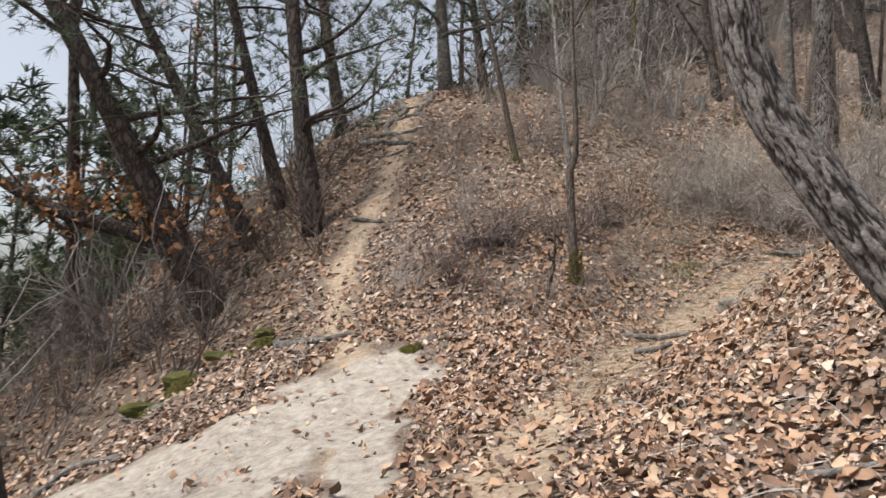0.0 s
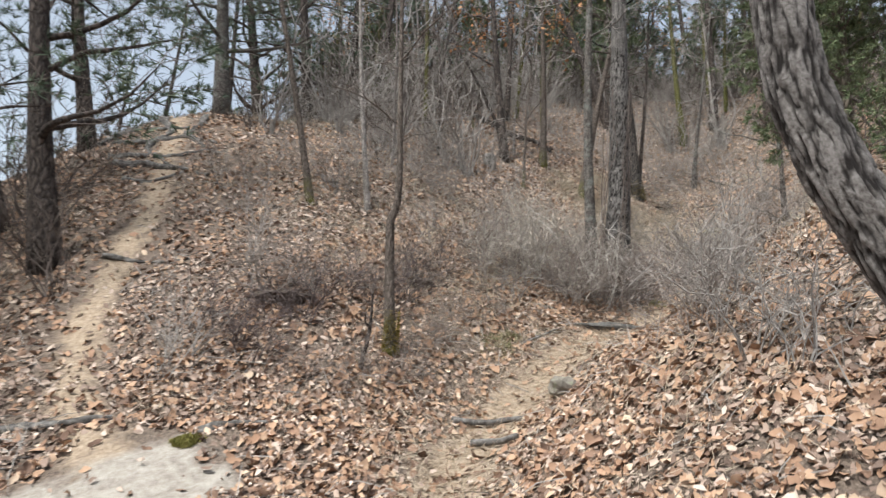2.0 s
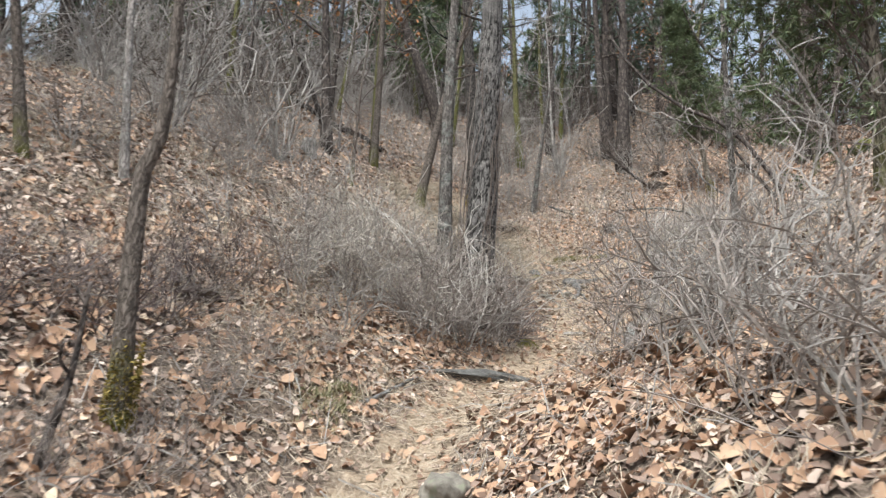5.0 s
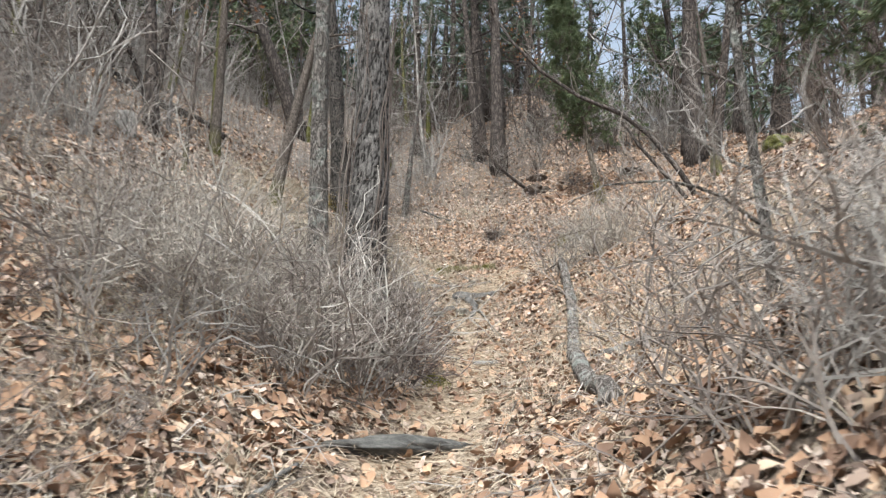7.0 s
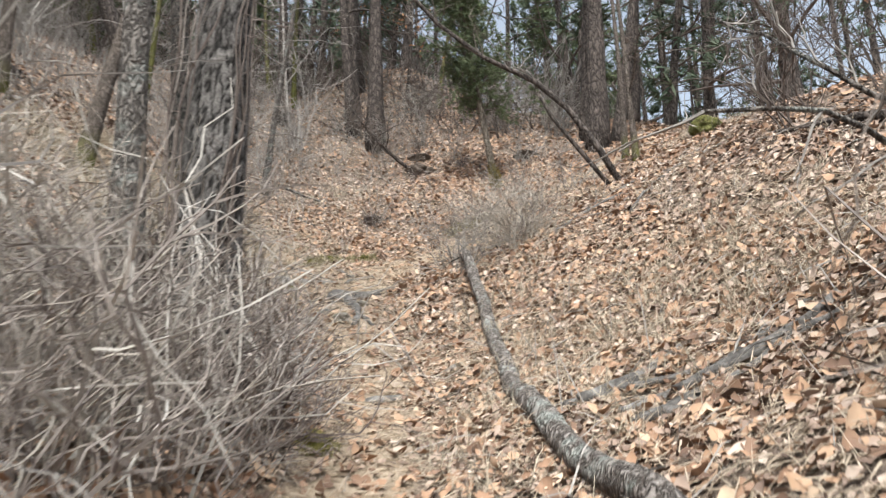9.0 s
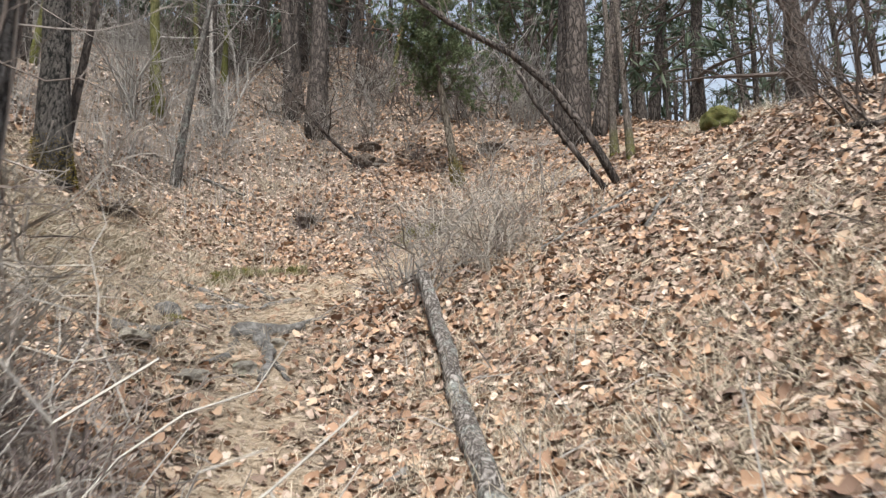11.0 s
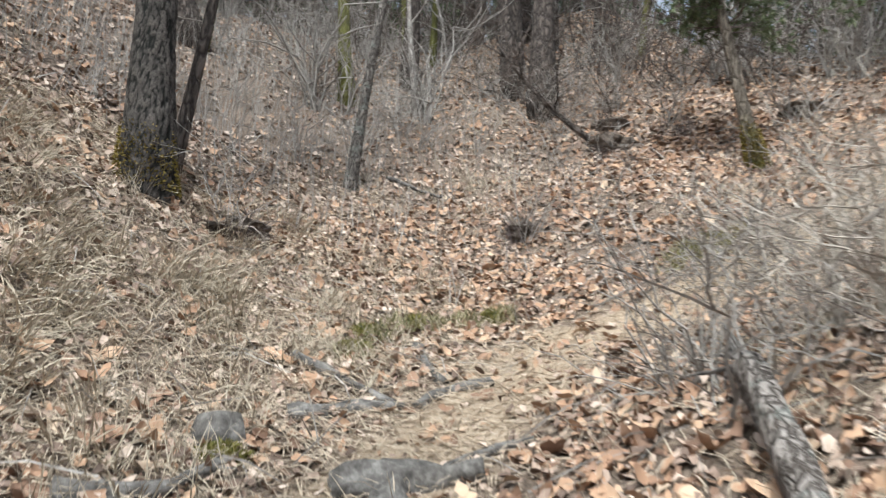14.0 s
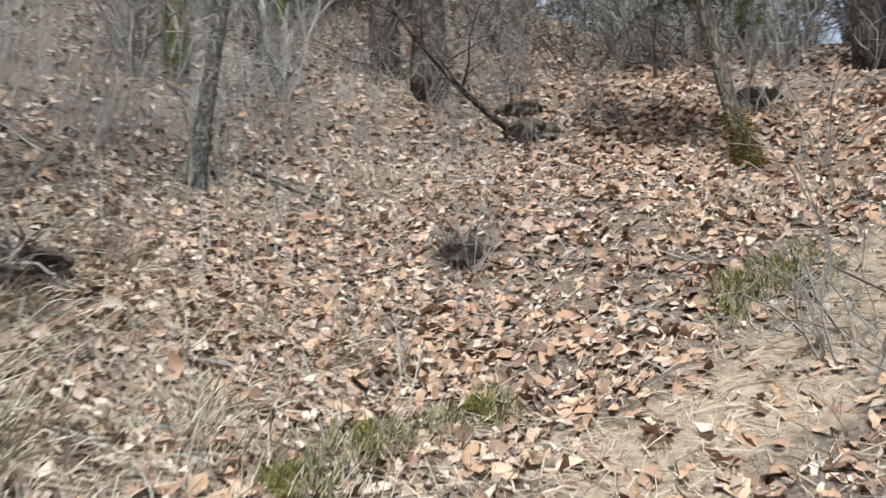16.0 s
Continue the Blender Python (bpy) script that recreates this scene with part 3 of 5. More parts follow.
def tree(name, x, y, r, lean, height, mat, label, crown="bare", limb_from=0.35, limbs=7, seed=1, curve=(0, 0), z=None, sides=12, limb_len=1.6, wob=0.02, flare=1.25, near=True, own_line=None):
    rnd = random.Random(seed)
    rs = np.random.default_rng(seed)
    root = tagged(new(name), label, "tree")
    root.location = (x, y, ground_z(x, y) if z is None else z)
    line = own_line or trunk_line(height, lean, rnd, wob, curve)
    radii = [r * (1 - 0.72 * (i / 14) ** 1.1) * (flare if i < 2 else (1 + (flare - 1) * 0.3 if i == 2 else 1)) for i in range(15)]
    if mat in (PLATE_OAK, PLATE_DARK):
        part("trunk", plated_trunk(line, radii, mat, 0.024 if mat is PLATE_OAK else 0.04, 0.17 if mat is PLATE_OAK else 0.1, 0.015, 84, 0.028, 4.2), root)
    else:
        w = Weave()
        w.tube(line, radii, sides, 0.16 if r > 0.1 else 0.1)
        part("trunk", w.mesh("trunk", mat, True), root)
    tips, tw = [], Weave()
    for k in range(limbs):
        u = limb_from + (1 - limb_from) * (k + rnd.random()) / max(limbs, 1)
        i = min(int(u * 14), 13)
        p = line[i].lerp(line[i + 1], u * 14 - i)
        ang = rnd.uniform(0, 6.28)
        d = Vector((math.cos(ang), math.sin(ang), rnd.uniform(0.05, 0.9) if crown != "pine" else rnd.uniform(-0.1, 0.45)))
        ll = limb_len * rnd.uniform(0.6, 1.2) * (1.15 - 0.5 * u)
        lw = Weave() if near else tw
        lp = wander(p, d, ll, 6, 0.16, rnd, 0.05)
        lw.tube(lp, taper(7, max(0.011, radii[i] * 0.38), 0.006), 5, cap=False)
        if near:
            part("limb", lw.mesh("limb", mat, True), root)
        for j in range(1, 7) if near else (2, 4, 5, 6):
            for _ in range(2 if crown == "pine" and near else 1):
                dd = (lp[j] - lp[j - 1]).normalized()
                sd = Vector((rnd.gauss(0, 1), rnd.gauss(0, 1), rnd.gauss(0.25, 0.6))).normalized()
                twigs(tw, lp[j], dd * 0.5 + sd, ll * rnd.uniform(0.18, 0.36), 0.006 if near else 0.009, 1 if crown != "bare" else 2, rnd, tips, 0.22, 2)
    if limbs:
        tagged(part("branchwork", tw.mesh("branchwork", TWIG_DARK if mat in (BARK_DARK, BARK_THIN) else TWIG_GREY), root), kind="stuff")
    if crown == "pine" and tips:
        tp = np.array([t[0] for t in tips])
        td = np.array([t[1] for t in tips]) + np.array([0, 0, 0.25])
        v, f = spray(tp, td, rs, 16 if near else 9, 0.18 if near else 0.34, 0.011 if near else 0.042, 0.65)
        tagged(part("crown", big_mesh("crown", v, f, PINE), root, "dark green pine needle tufts"), kind="stuff")
    if crown == "oak_leaves" and tips:
        tp = np.array([t[0] for t in tips for _ in range(2)]) + rs.normal(0, 0.06, (len(tips) * 2, 3))
        v, f = leaf_cloud(tp[:, 0], tp[:, 1], rs.uniform(0.06, 0.12, len(tp)), rs, False, tilt=1.6, z=tp[:, 2])
        tagged(part("crown", big_mesh("crown", v, f, LEAF_HANG), root, "withered orange-brown leaves still hanging"), kind="stuff")
    return root


def vines(root, r, height, count, seed):
    """Woody climbers that cling to a trunk."""
    rnd = random.Random(seed)
    for _ in range(count):
        a, turn, w = rnd.uniform(0, 6.28), rnd.uniform(-0.5, 0.5), Weave()
        pts = []
        for i in range(26):
            z = height * i / 25 - 0.1
            a += turn * 0.12 + rnd.gauss(0, 0.13)
            q = r * (1.12 - 0.06 * z / height) + 0.015 + 0.05 * max(0.0, 0.4 - z)
            pts.append(Vector((math.cos(a) * q + 0.015 * z, math.sin(a) * q, z)))
        pts = smooth_line(pts, 1)
        w.tube(pts, taper(26, rnd.uniform(0.006, 0.012), 0.004), 6, 0.2)
        for _ in range(7):
            i = rnd.randrange(3, 25)
            out = Vector((pts[i].x, pts[i].y, 0)).normalized()
            twigs(w, pts[i], out + Vector((rnd.gauss(0, 0.6), rnd.gauss(0, 0.6), rnd.gauss(0, 0.6))), rnd.uniform(0.2, 0.55), 0.004, 1, rnd, None, 0.3, 2)
        part("vine", w.mesh("vine", rnd.choice((TWIG_BRIAR, TWIG_DARK, TWIG_DARK))), root, "woody climbing vine")


def smooth_line(pts, times=3):
    for _ in range(times):
        pts = [pts[0]] + [(pts[i - 1] + pts[i] * 2 + pts[i + 1]) / 4 for i in range(1, len(pts) - 1)] + [pts[-1]]
    return pts


def juniper(x, y, height, width, r, lean, label, seed, bare=0.8, z=None):
    near = z is None
    rnd, rs = random.Random(seed), np.random.default_rng(seed)
    root = tagged(new("juniper_tree"), label, "tree")
    root.location = (x, y, ground_z(x, y) if z is None else z)
    line = trunk_line(height, lean, rnd, 0.01)
    w = Weave()
    w.tube(line, [r * (1 - 0.85 * i / 14) * (1.3 if i < 2 else 1) for i in range(15)], 9, 0.12)
    part("trunk", w.mesh("trunk", BARK_MOSS, True), root)
    tw, tips = Weave(), []
    for k in range(int((95 if near else 36) * height / 4)):
        u = bare / height + (1 - bare / height) * rnd.random() ** 0.9
        i = min(int(u * 14), 13)
        p = line[i].lerp(line[i + 1], u * 14 - i)
        ang = rnd.uniform(0, 6.28)
        reach = width / 2 * (1.05 - 0.75 * u) * rnd.uniform(0.55, 1.15)
        twigs(tw, p, (math.cos(ang), math.sin(ang), rnd.uniform(0.15, 0.9)), reach * (0.75 if near else 1), 0.008, 3 if near else 2, rnd, tips, 0.2, 3)
    tagged(part("branchwork", tw.mesh("branchwork", TWIG_DARK), root), kind="stuff")
    tp = np.array([t[0] for t in tips])
    td = np.array([t[1] for t in tips])
    v, f = spray(tp, td, rs, 20, 0.075, 0.009, 0.8) if near else spray(tp, td, rs, 14, 0.2, 0.03, 0.8)
    tagged(part("crown", big_mesh("crown", v, f, CEDAR), root, "dense dark green scaly sprays"), kind="stuff")
    return root


PINE_LABEL = "tall pine with dark furrowed bark on the slope"
# trees beside the path's foot
tree("pine_tree", -3.24, 10.28, 0.19, (-0.51, -0.21), 8, BARK_DARK, "dark pine trunk leaning out over the drop", "pine", 0.17, 16, 3, limb_len=2.6)
tree("pine_tree", -3.21, 12.03, 0.125, (-0.5, -0.15), 8, BARK_DARK, "slender dark pine leaning downhill", "pine", 0.17, 16, 4, limb_len=2.6)
tree("pine_tree", -2.04, 11.39, 0.16, (-0.15, -0.03), 8.5, BARK_DARK, "dark pine with shaggy vine-covered bark", "pine", 0.17, 16, 5, limb_len=2.6)
tree("pine_tree", -2.9, 12.89, 0.12, (-0.31, -0.08), 7.5, BARK_DARK, "thin dark pine leaning beside the drop", "pine", 0.17, 16, 6, limb_len=2.6)
tree("pine_tree", -2.42, 15.73, 0.14, (-0.17, -0.03), 8, BARK_DARK, PINE_LABEL, "pine", 0.17, 16, 7, limb_len=2.6)
tree("oak_sapling", 1.07, 11.92, 0.054, (-0.21, 0.02), 5.5, BARK_THIN, "thin leaning sapling with mossy foot among dead leaves", "bare", 0.35, 6, 8, sides=8)
tree("oak_sapling", 1.98, 12.08, 0.046, (-0.1, 0.03), 5, BARK_PALE, "pale thin sapling with a mossy foot", "bare", 0.3, 8, 9, sides=8)
KINK = [(0.855 * q, -0.52 * q, z) for z, q in ((z, float(np.interp(z, (0, 0.8, 1.35, 1.55, 1.8, 3.0, 5.2), (0, -0.06, -0.1, -0.03, -0.02, -0.09, -0.2)))) for z in (-0.25, 0, 0.3, 0.6, 0.9, 1.2, 1.38, 1.48, 1.58, 1.75, 2.1, 2.7, 3.4, 4.3, 5.2))]
tree("oak_sapling", 1.56, 8.81, 0.062, (-0.05, 0.015), 5.2, BARK_THIN, "slim dark sapling with a knot and green mossy foot", "bare", 0.72, 5, 10, sides=10, own_line=[Vector(p) for p in KINK])
tree("pine_tree", -0.17, 16.59, 0.15, (-0.07, 0), 8, BARK_OAK, "grey pine trunk on the crest by the roots", "pine", 0.17, 16, 11, limb_len=2.6)
tree("pine_tree", 1.86, 18.52, 0.12, (-0.1, 0.01), 8, BARK_DARK, PINE_LABEL, "pine", 0.17, 16, 12, limb_len=2.6)
tree("pine_tree", 2.31, 21.38, 0.16, (-0.1, 0.02), 8, BARK_DARK, PINE_LABEL, "pine", 0.17, 16, 13, limb_len=2.6)
tree("pine_tree", 1.13, 22.19, 0.18, (-0.15, 0.01), 8, BARK_DARK, PINE_LABEL, "pine", 0.17, 16, 14, limb_len=2.6)
tree("oak_tree", -2.62, 4.75, 0.075, (-0.22, 0), 5, BARK_DARK, "dark stem leaning out over the drop", "bare", 0.4, 5, 44, sides=10)
# hillside above the gully
tree("oak_tree", 6.97, 16.17, 0.078, (-0.03, 0.02), 6, BARK_THIN, "thin dark oak stem on the leafy slope", "oak_leaves", 0.45, 7, 15, sides=8)
tree("oak_tree", 5.86, 15.98, 0.095, (-0.08, 0.04), 6, BARK_DARK, "dark slender oak with withered leaves", "oak_leaves", 0.35, 9, 16, sides=8)
tree("oak_tree", 7.46, 15.24, 0.095, (0.13, -0.09), 4.5, BARK_THIN, "short leaning dark stem above the gully", "bare", 0.5, 5, 17, sides=8)
tree("oak_tree", 11.12, 19.91, 0.18, (-0.33, 0.22), 6, BARK_DARK, "leaning dark oak up the slope", "oak_leaves", 0.4, 8, 18)
tree("pine_tree", 17.0, 19.2, 0.2, (-0.04, 0.05), 7, BARK_DARK, PINE_LABEL, "bare", 0.5, 6, 20)
tree("pine_tree", 14.23, 19.11, 0.13, (-0.02, 0.02), 7, BARK_DARK, PINE_LABEL, "pine", 0.45, 8, 21)
tree("pine_tree", 15.4, 12.35, 0.2, (0.02, -0.04), 7.5, BARK_DARK, "stout dark pine on the crest against the sky", "pine", 0.5, 8, 22, limb_len=2.2)
tree("pine_tree", 15.67, 12.07, 0.11, (0.07, -0.16), 7, BARK_DARK, PINE_LABEL, "pine", 0.45, 7, 23, limb_len=2)
tree("pine_tree", 15.14, 17.11, 0.19, (-0.02, 0.03), 7, BARK_DARK, PINE_LABEL, "bare", 0.5, 6, 24)
tree("pine_tree", 15.59, 18.19, 0.17, (-0.01, 0.01), 7, BARK_DARK, PINE_LABEL, "pine", 0.45, 8, 25)
tree("oak_tree", 13.98, 11.41, 0.055, (0, 0.02), 4, BARK_THIN, "thin sapling near the crest", "bare", 0.3, 7, 26, sides=7)
tree("pine_tree", 18.51, 11.64, 0.11, (0.03, -0.12), 7, BARK_DARK, PINE_LABEL, "pine", 0.4, 8, 27, limb_len=2)
tree("pine_tree", 16.61, 9.29, 0.08, (0, -0.05), 6, BARK_DARK, PINE_LABEL, "pine", 0.45, 7, 28, limb_len=2)
tree("oak_tree", 13.02, 18.9, 0.1, (-0.08, 0.06), 6, BARK_GREEN, "green algae-covered straight trunk with flared foot", "bare", 0.5, 5, 29, flare=1.4)
tree("oak_tree", 11.9, 17.09, 0.066, (0.07, -0.05), 5, BARK_OAK, "grey leaning stem rising from a stick pile", "bare", 0.5, 5, 30, sides=9)
tree("oak_tree", 9.78, 16.52, 0.058, (0.05, -0.02), 5, BARK_DARK, "thin dark stem leaning beside a stout pine", "bare", 0.5, 5, 31, sides=9)
tree("oak_tree", 6.35, 17.3, 0.05, (-0.35, 0.1), 3.2, BARK_DARK, "dark curved stem leaning above a fallen trunk", "bare", 0.5, 5, 45, curve=(-0.6, 0.2), sides=7)
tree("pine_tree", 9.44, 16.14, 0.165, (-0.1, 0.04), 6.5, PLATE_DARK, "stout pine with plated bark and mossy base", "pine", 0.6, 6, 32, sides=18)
tree("pine_tree", 15.31, 17.84, 0.13, (-0.07, 0.08), 7, BARK_DARK, PINE_LABEL, "bare", 0.4, 7, 33)
tree("oak_sapling", 13.72, 18.25, 0.05, (-0.08, 0.07), 4.5, BARK_PALE, "thin pale sapling in brush", "bare", 0.3, 8, 34, sides=7)
tree("pine_tree", 16.26, 12.73, 0.17, (0.01, -0.05), 7.5, BARK_DARK, "stout pine on the crest against the sky", "pine", 0.5, 8, 35, limb_len=2.2)
tree("pine_tree", 18.54, 12.53, 0.13, (0.02, -0.1), 7, BARK_DARK, PINE_LABEL, "pine", 0.4, 8, 36, limb_len=2)
tree("oak_tree", 13.3, 11.05, 0.05, (-0.05, 0.04), 4, BARK_THIN, "thin forked sapling near the crest", "bare", 0.3, 7, 37, sides=7)
tree("pine_tree", 19.36, 11.0, 0.09, (0.01, -0.1), 7, BARK_DARK, PINE_LABEL, "pine", 0.4, 8, 38, limb_len=2)
# great oak in the gully, with its pale companion stem
great_oak = tree("oak_tree", 5.95, 11.6, 0.2, (0.015, 0.0), 8, PLATE_OAK, "large furrowed oak trunk standing in tan brush", "bare", 0.55, 7, 39, sides=18, limb_len=2.0)
tree("oak_tree", 5.62, 11.72, 0.095, (-0.02, 0.01), 7, BARK_OAK, "grey stem close beside a large oak", "bare", 0.5, 6, 40)
tree("oak_sapling", 6.0, 8.12, 0.036, (0.02, 0.03), 4.2, BARK_OAK, "slim grey sapling with a mossy foot on the bank", "bare", 0.12, 11, 47, sides=9, limb_len=1.1)
vines(great_oak, 0.2, 3.4, 13, 55)
tip_line = [Vector((-0.739 * q, 0.674 * q, h)) for q, h in ((-0.1 + 1.5 * k / 14, -0.1 + 0.62 * k / 14 + 0.7 * (k / 14) ** 2) for k in range(15))]
tree("dead_sapling", 14.6, 15.68, 0.045, (0, 0), 1.6, BARK_DARK, "dead dark sapling leaning out of its root clump", "bare", 0.4, 9, 49, sides=9, limb_len=0.8, own_line=tip_line)
juniper(5.45, 6.72, 4.0, 2.5, 0.06, (0.0, 0.0), "dark green juniper on the leafy bank", 41, bare=0.35)
juniper(14.0, 13.7, 4.6, 2.0, 0.07, (-0.1, 0.14), "juniper with a mossy foot and dark hanging foliage", 42, bare=1.45)


def leaning_pine():
    root = tagged(new("leaning_pine"), "leaning pine with grey plated bark and mossy foot", "tree")
    bx, by = 2.2, 2.88
    root.location = (bx, by, ground_z(bx, by))
    z0 = root.location.z
    line = [Vector(p) - root.location for p in ((2.35, 2.79, z0 - 0.3), (2.15, 2.9, z0 + 0.14), (1.95, 3.03, 1.6), (1.78, 3.13, 1.9), (1.61, 3.23, 2.2), (1.46, 3.32, 2.5), (1.37, 3.38, 2.8), (1.33, 3.4, 3.1), (1.3, 3.42, 3.6), (1.25, 3.45, 4.6), (1.15, 3.5, 6.2), (1.1, 3.5, 7.6))]
    rad = [0.19, 0.16, 0.142, 0.135, 0.13, 0.126, 0.122, 0.12, 0.115, 0.1, 0.08, 0.05]
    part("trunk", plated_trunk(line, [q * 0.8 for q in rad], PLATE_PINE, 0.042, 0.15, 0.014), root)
    rnd, rs, tw, tips = random.Random(77), np.random.default_rng(77), Weave(), []
    for k in range(9):
        p = line[8].lerp(line[11], (k + 0.5) / 9)
        a = rnd.uniform(0, 6.28)
        lp = wander(p, (math.cos(a), math.sin(a), 0.2), 1.8, 6, 0.15, rnd, 0.04)
        lw = Weave()
        lw.tube(lp, taper(7, 0.03, 0.007), 6, cap=False)
        part("limb", lw.mesh("limb", BARK_PINE, True), root)
        for j in range(2, 7):
            twigs(tw, lp[j], (rnd.gauss(0, 1), rnd.gauss(0, 1), 0.3), 0.5, 0.006, 1, rnd, tips, 0.2, 2)
    tagged(part("branchwork", tw.mesh("branchwork", TWIG_DARK), root), kind="stuff")
    v, f = spray(np.array([t[0] for t in tips]), np.array([t[1] for t in tips]), rs, 24, 0.13, 0.006, 0.6)
    tagged(part("crown", big_mesh("crown", v, f, PINE), root, "dark green pine needle tufts"), kind="stuff")


leaning_pine()


def crooked_oak():
    """Low oak whose one limb reaches out over the drop."""
    root = tagged(new("oak_tree"), "crooked dark oak limb reaching out with withered leaves", "tree")
    root.location = (-3.47, 10.2, ground_z(-3.47, 10.2))
    g = root.location.z
    line = [Vector((x + 3.47, y - 10.2, z - g)) for x, y, z in ((-3.35, 10.2, g - 0.2), (-3.45, 10.2, g + 0.2), (-3.6, 10.2, 2.1), (-3.92, 10.2, 2.5), (-4.65, 10.15, 2.72), (-5.45, 10.1, 2.87), (-6.3, 10.1, 3.3), (-7.1, 10.0, 3.9))]
    line = smooth_line([a.lerp(b, k / 4) for a, b in zip(line, line[1:]) for k in range(4)] + [line[-1]], 4)
    w = Weave()
    w.tube(line, taper(len(line), 0.17, 0.06), 12, 0.2)
    part("trunk", w.mesh("trunk", BARK_DARK, True), root)
    rnd, rs, tw, tips = random.Random(43), np.random.default_rng(43), Weave(), []
    for k in range(16):
        i = rnd.randrange(8, len(line))
        lp = wander(line[i], (rnd.gauss(-0.3, 0.8), rnd.gauss(0, 0.8), rnd.uniform(-0.3, 0.9)), rnd.uniform(0.7, 1.5), 6, 0.2, rnd, 0.03)
        lw = Weave()
        lw.tube(lp, taper(7, 0.025, 0.007), 5, cap=False)
        part("limb", lw.mesh("limb", BARK_DARK, True), root)
        for j in range(1, 7):
            twigs(tw, lp[j], (rnd.gauss(0, 1), rnd.gauss(0, 1), rnd.gauss(0.1, 0.6)), rnd.uniform(0.2, 0.5), 0.005, 1, rnd, tips, 0.2, 2)
    tagged(part("branchwork", tw.mesh("branchwork", TWIG_DARK), root), kind="stuff")
    tp = np.array([t[0] for t in tips for _ in range(2)]) + rs.normal(0, 0.06, (len(tips) * 2, 3))
    tp = tp[tp[:, 0] > -2.6]
    v, f = leaf_cloud(tp[:, 0], tp[:, 1], rs.uniform(0.08, 0.15, len(tp)), rs, False, tilt=1.6, z=tp[:, 2])
    tagged(part("crown", big_mesh("crown", v, f, LEAF_HANG), root, "withered orange-brown leaves still hanging"), kind="stuff")


def bent_tree():
    """Thin tree that leans far over near the crest."""
    root = tagged(new("bent_tree"), "thin dark bare tree leaning far across the slope", "tree")
    root.location = (11.87, 10.94, ground_z(11.87, 10.94))
    rnd = random.Random(5)
    line = [Vector(p) for p in ((0.02, -0.1, -0.15), (-0.08, 0.2, 0.5), (-0.2, 0.55, 1.1), (-0.3, 0.95, 1.55), (-0.5, 1.6, 2.0), (-0.7, 2.2, 2.6), (-0.85, 2.7, 3.3), (-0.95, 3.0, 3.9))]
    w = Weave()
    w.tube(line, taper(8, 0.047, 0.022), 9, 0.14)
    part("trunk", w.mesh("trunk", BARK_DARK, True), root)
    w2 = Weave()
    w2.tube([(0.05, 0.05, -0.1), (-0.1, 0.4, 0.45), (-0.22, 0.75, 1.0), (-0.3, 0.9, 1.35)], taper(4, 0.034, 0.022), 7, 0.1)
    part("second_stem", w2.mesh("second_stem", BARK_DARK, True), root)
    tw = Weave()
    for i in range(3, 8):
        for _ in range(3):
            twigs(tw, line[i], (rnd.gauss(0, 0.6), rnd.gauss(0.4, 0.6), rnd.uniform(0.2, 1)), 0.7, 0.008, 2, rnd, None, 0.2, 2)
    tagged(part("branchwork", tw.mesh("branchwork", TWIG_DARK), root), kind="stuff")


bent_tree()


# ---------------------------------------------------------------- brush
def bush(height, width, stems, mat, seed, depth=2, kids=3, r=0.006, arch=0.0):
    """Meshes of a shrub, one for each stem with its twigs."""
    rnd, out = random.Random(seed), []
    for _ in range(stems):
        w = Weave()
        a, s = rnd.uniform(0, 6.28), rnd.random() ** 0.6
        d = Vector((math.cos(a) * width / height * s, math.sin(a) * width / height * s, 1))
        p = Vector((math.cos(a), math.sin(a), 0)) * width * 0.12 * rnd.random() - Vector((0, 0, 0.08))
        twigs(w, p, d, height * rnd.uniform(0.5, 0.8), r * rnd.uniform(0.7, 1.4), depth, rnd, None, 0.2 + arch, kids)
        out.append(w.mesh("stem", mat))
    return out


BUSHES = {
    "tan": [bush(1.3, 0.95, 11, TWIG_TAN, 100 + i, 2, 5, 0.009, 0.14) for i in range(3)],
    "grey": [bush(1.2, 0.8, 8, TWIG_GREY, 110 + i, 3, 3, 0.009, 0.1) for i in range(4)],
    "purple": [bush(0.65, 0.9, 11, TWIG_PURPLE, 120 + i, 3, 3, 0.008, 0.1) for i in range(2)],
    "dark": [bush(1.6, 1.0, 8, TWIG_DARK, 130 + i, 3, 3, 0.011, 0.04) for i in range(3)],
    "wand": [bush(1.5, 0.45, 7, TWIG_GREY, 140 + i, 2, 3, 0.008, 0.03) for i in range(3)],
    "briar": [bush(1.2, 1.0, 11, TWIG_BRIAR, 190 + i, 2, 5, 0.008, 0.22) for i in range(3)],
    "fork": [bush(1.6, 0.8, 5, TWIG_BRIAR, 195 + i, 2, 4, 0.011, 0.06) for i in range(3)],
    "arch": [bush(2.1, 1.5, 6, TWIG_WHITE, 200 + i, 1, 3, 0.008, 0.16) for i in range(3)],
}
BUSH_LABELS = {"tan": "dense tan thicket of fine bare twigs", "grey": "bare grey shrub with many fine twigs", "purple": "low purplish tangle of bare brush",
               "dark": "dark bare shrub with crooked stems", "wand": "upright bare shrub of thin grey stems", "briar": "tangled grey-brown briar of bent twigs",
               "fork": "open bare shrub with forked grey stems", "arch": "bleached pale stems arching out of brush"}
brush_rnd = random.Random(4)


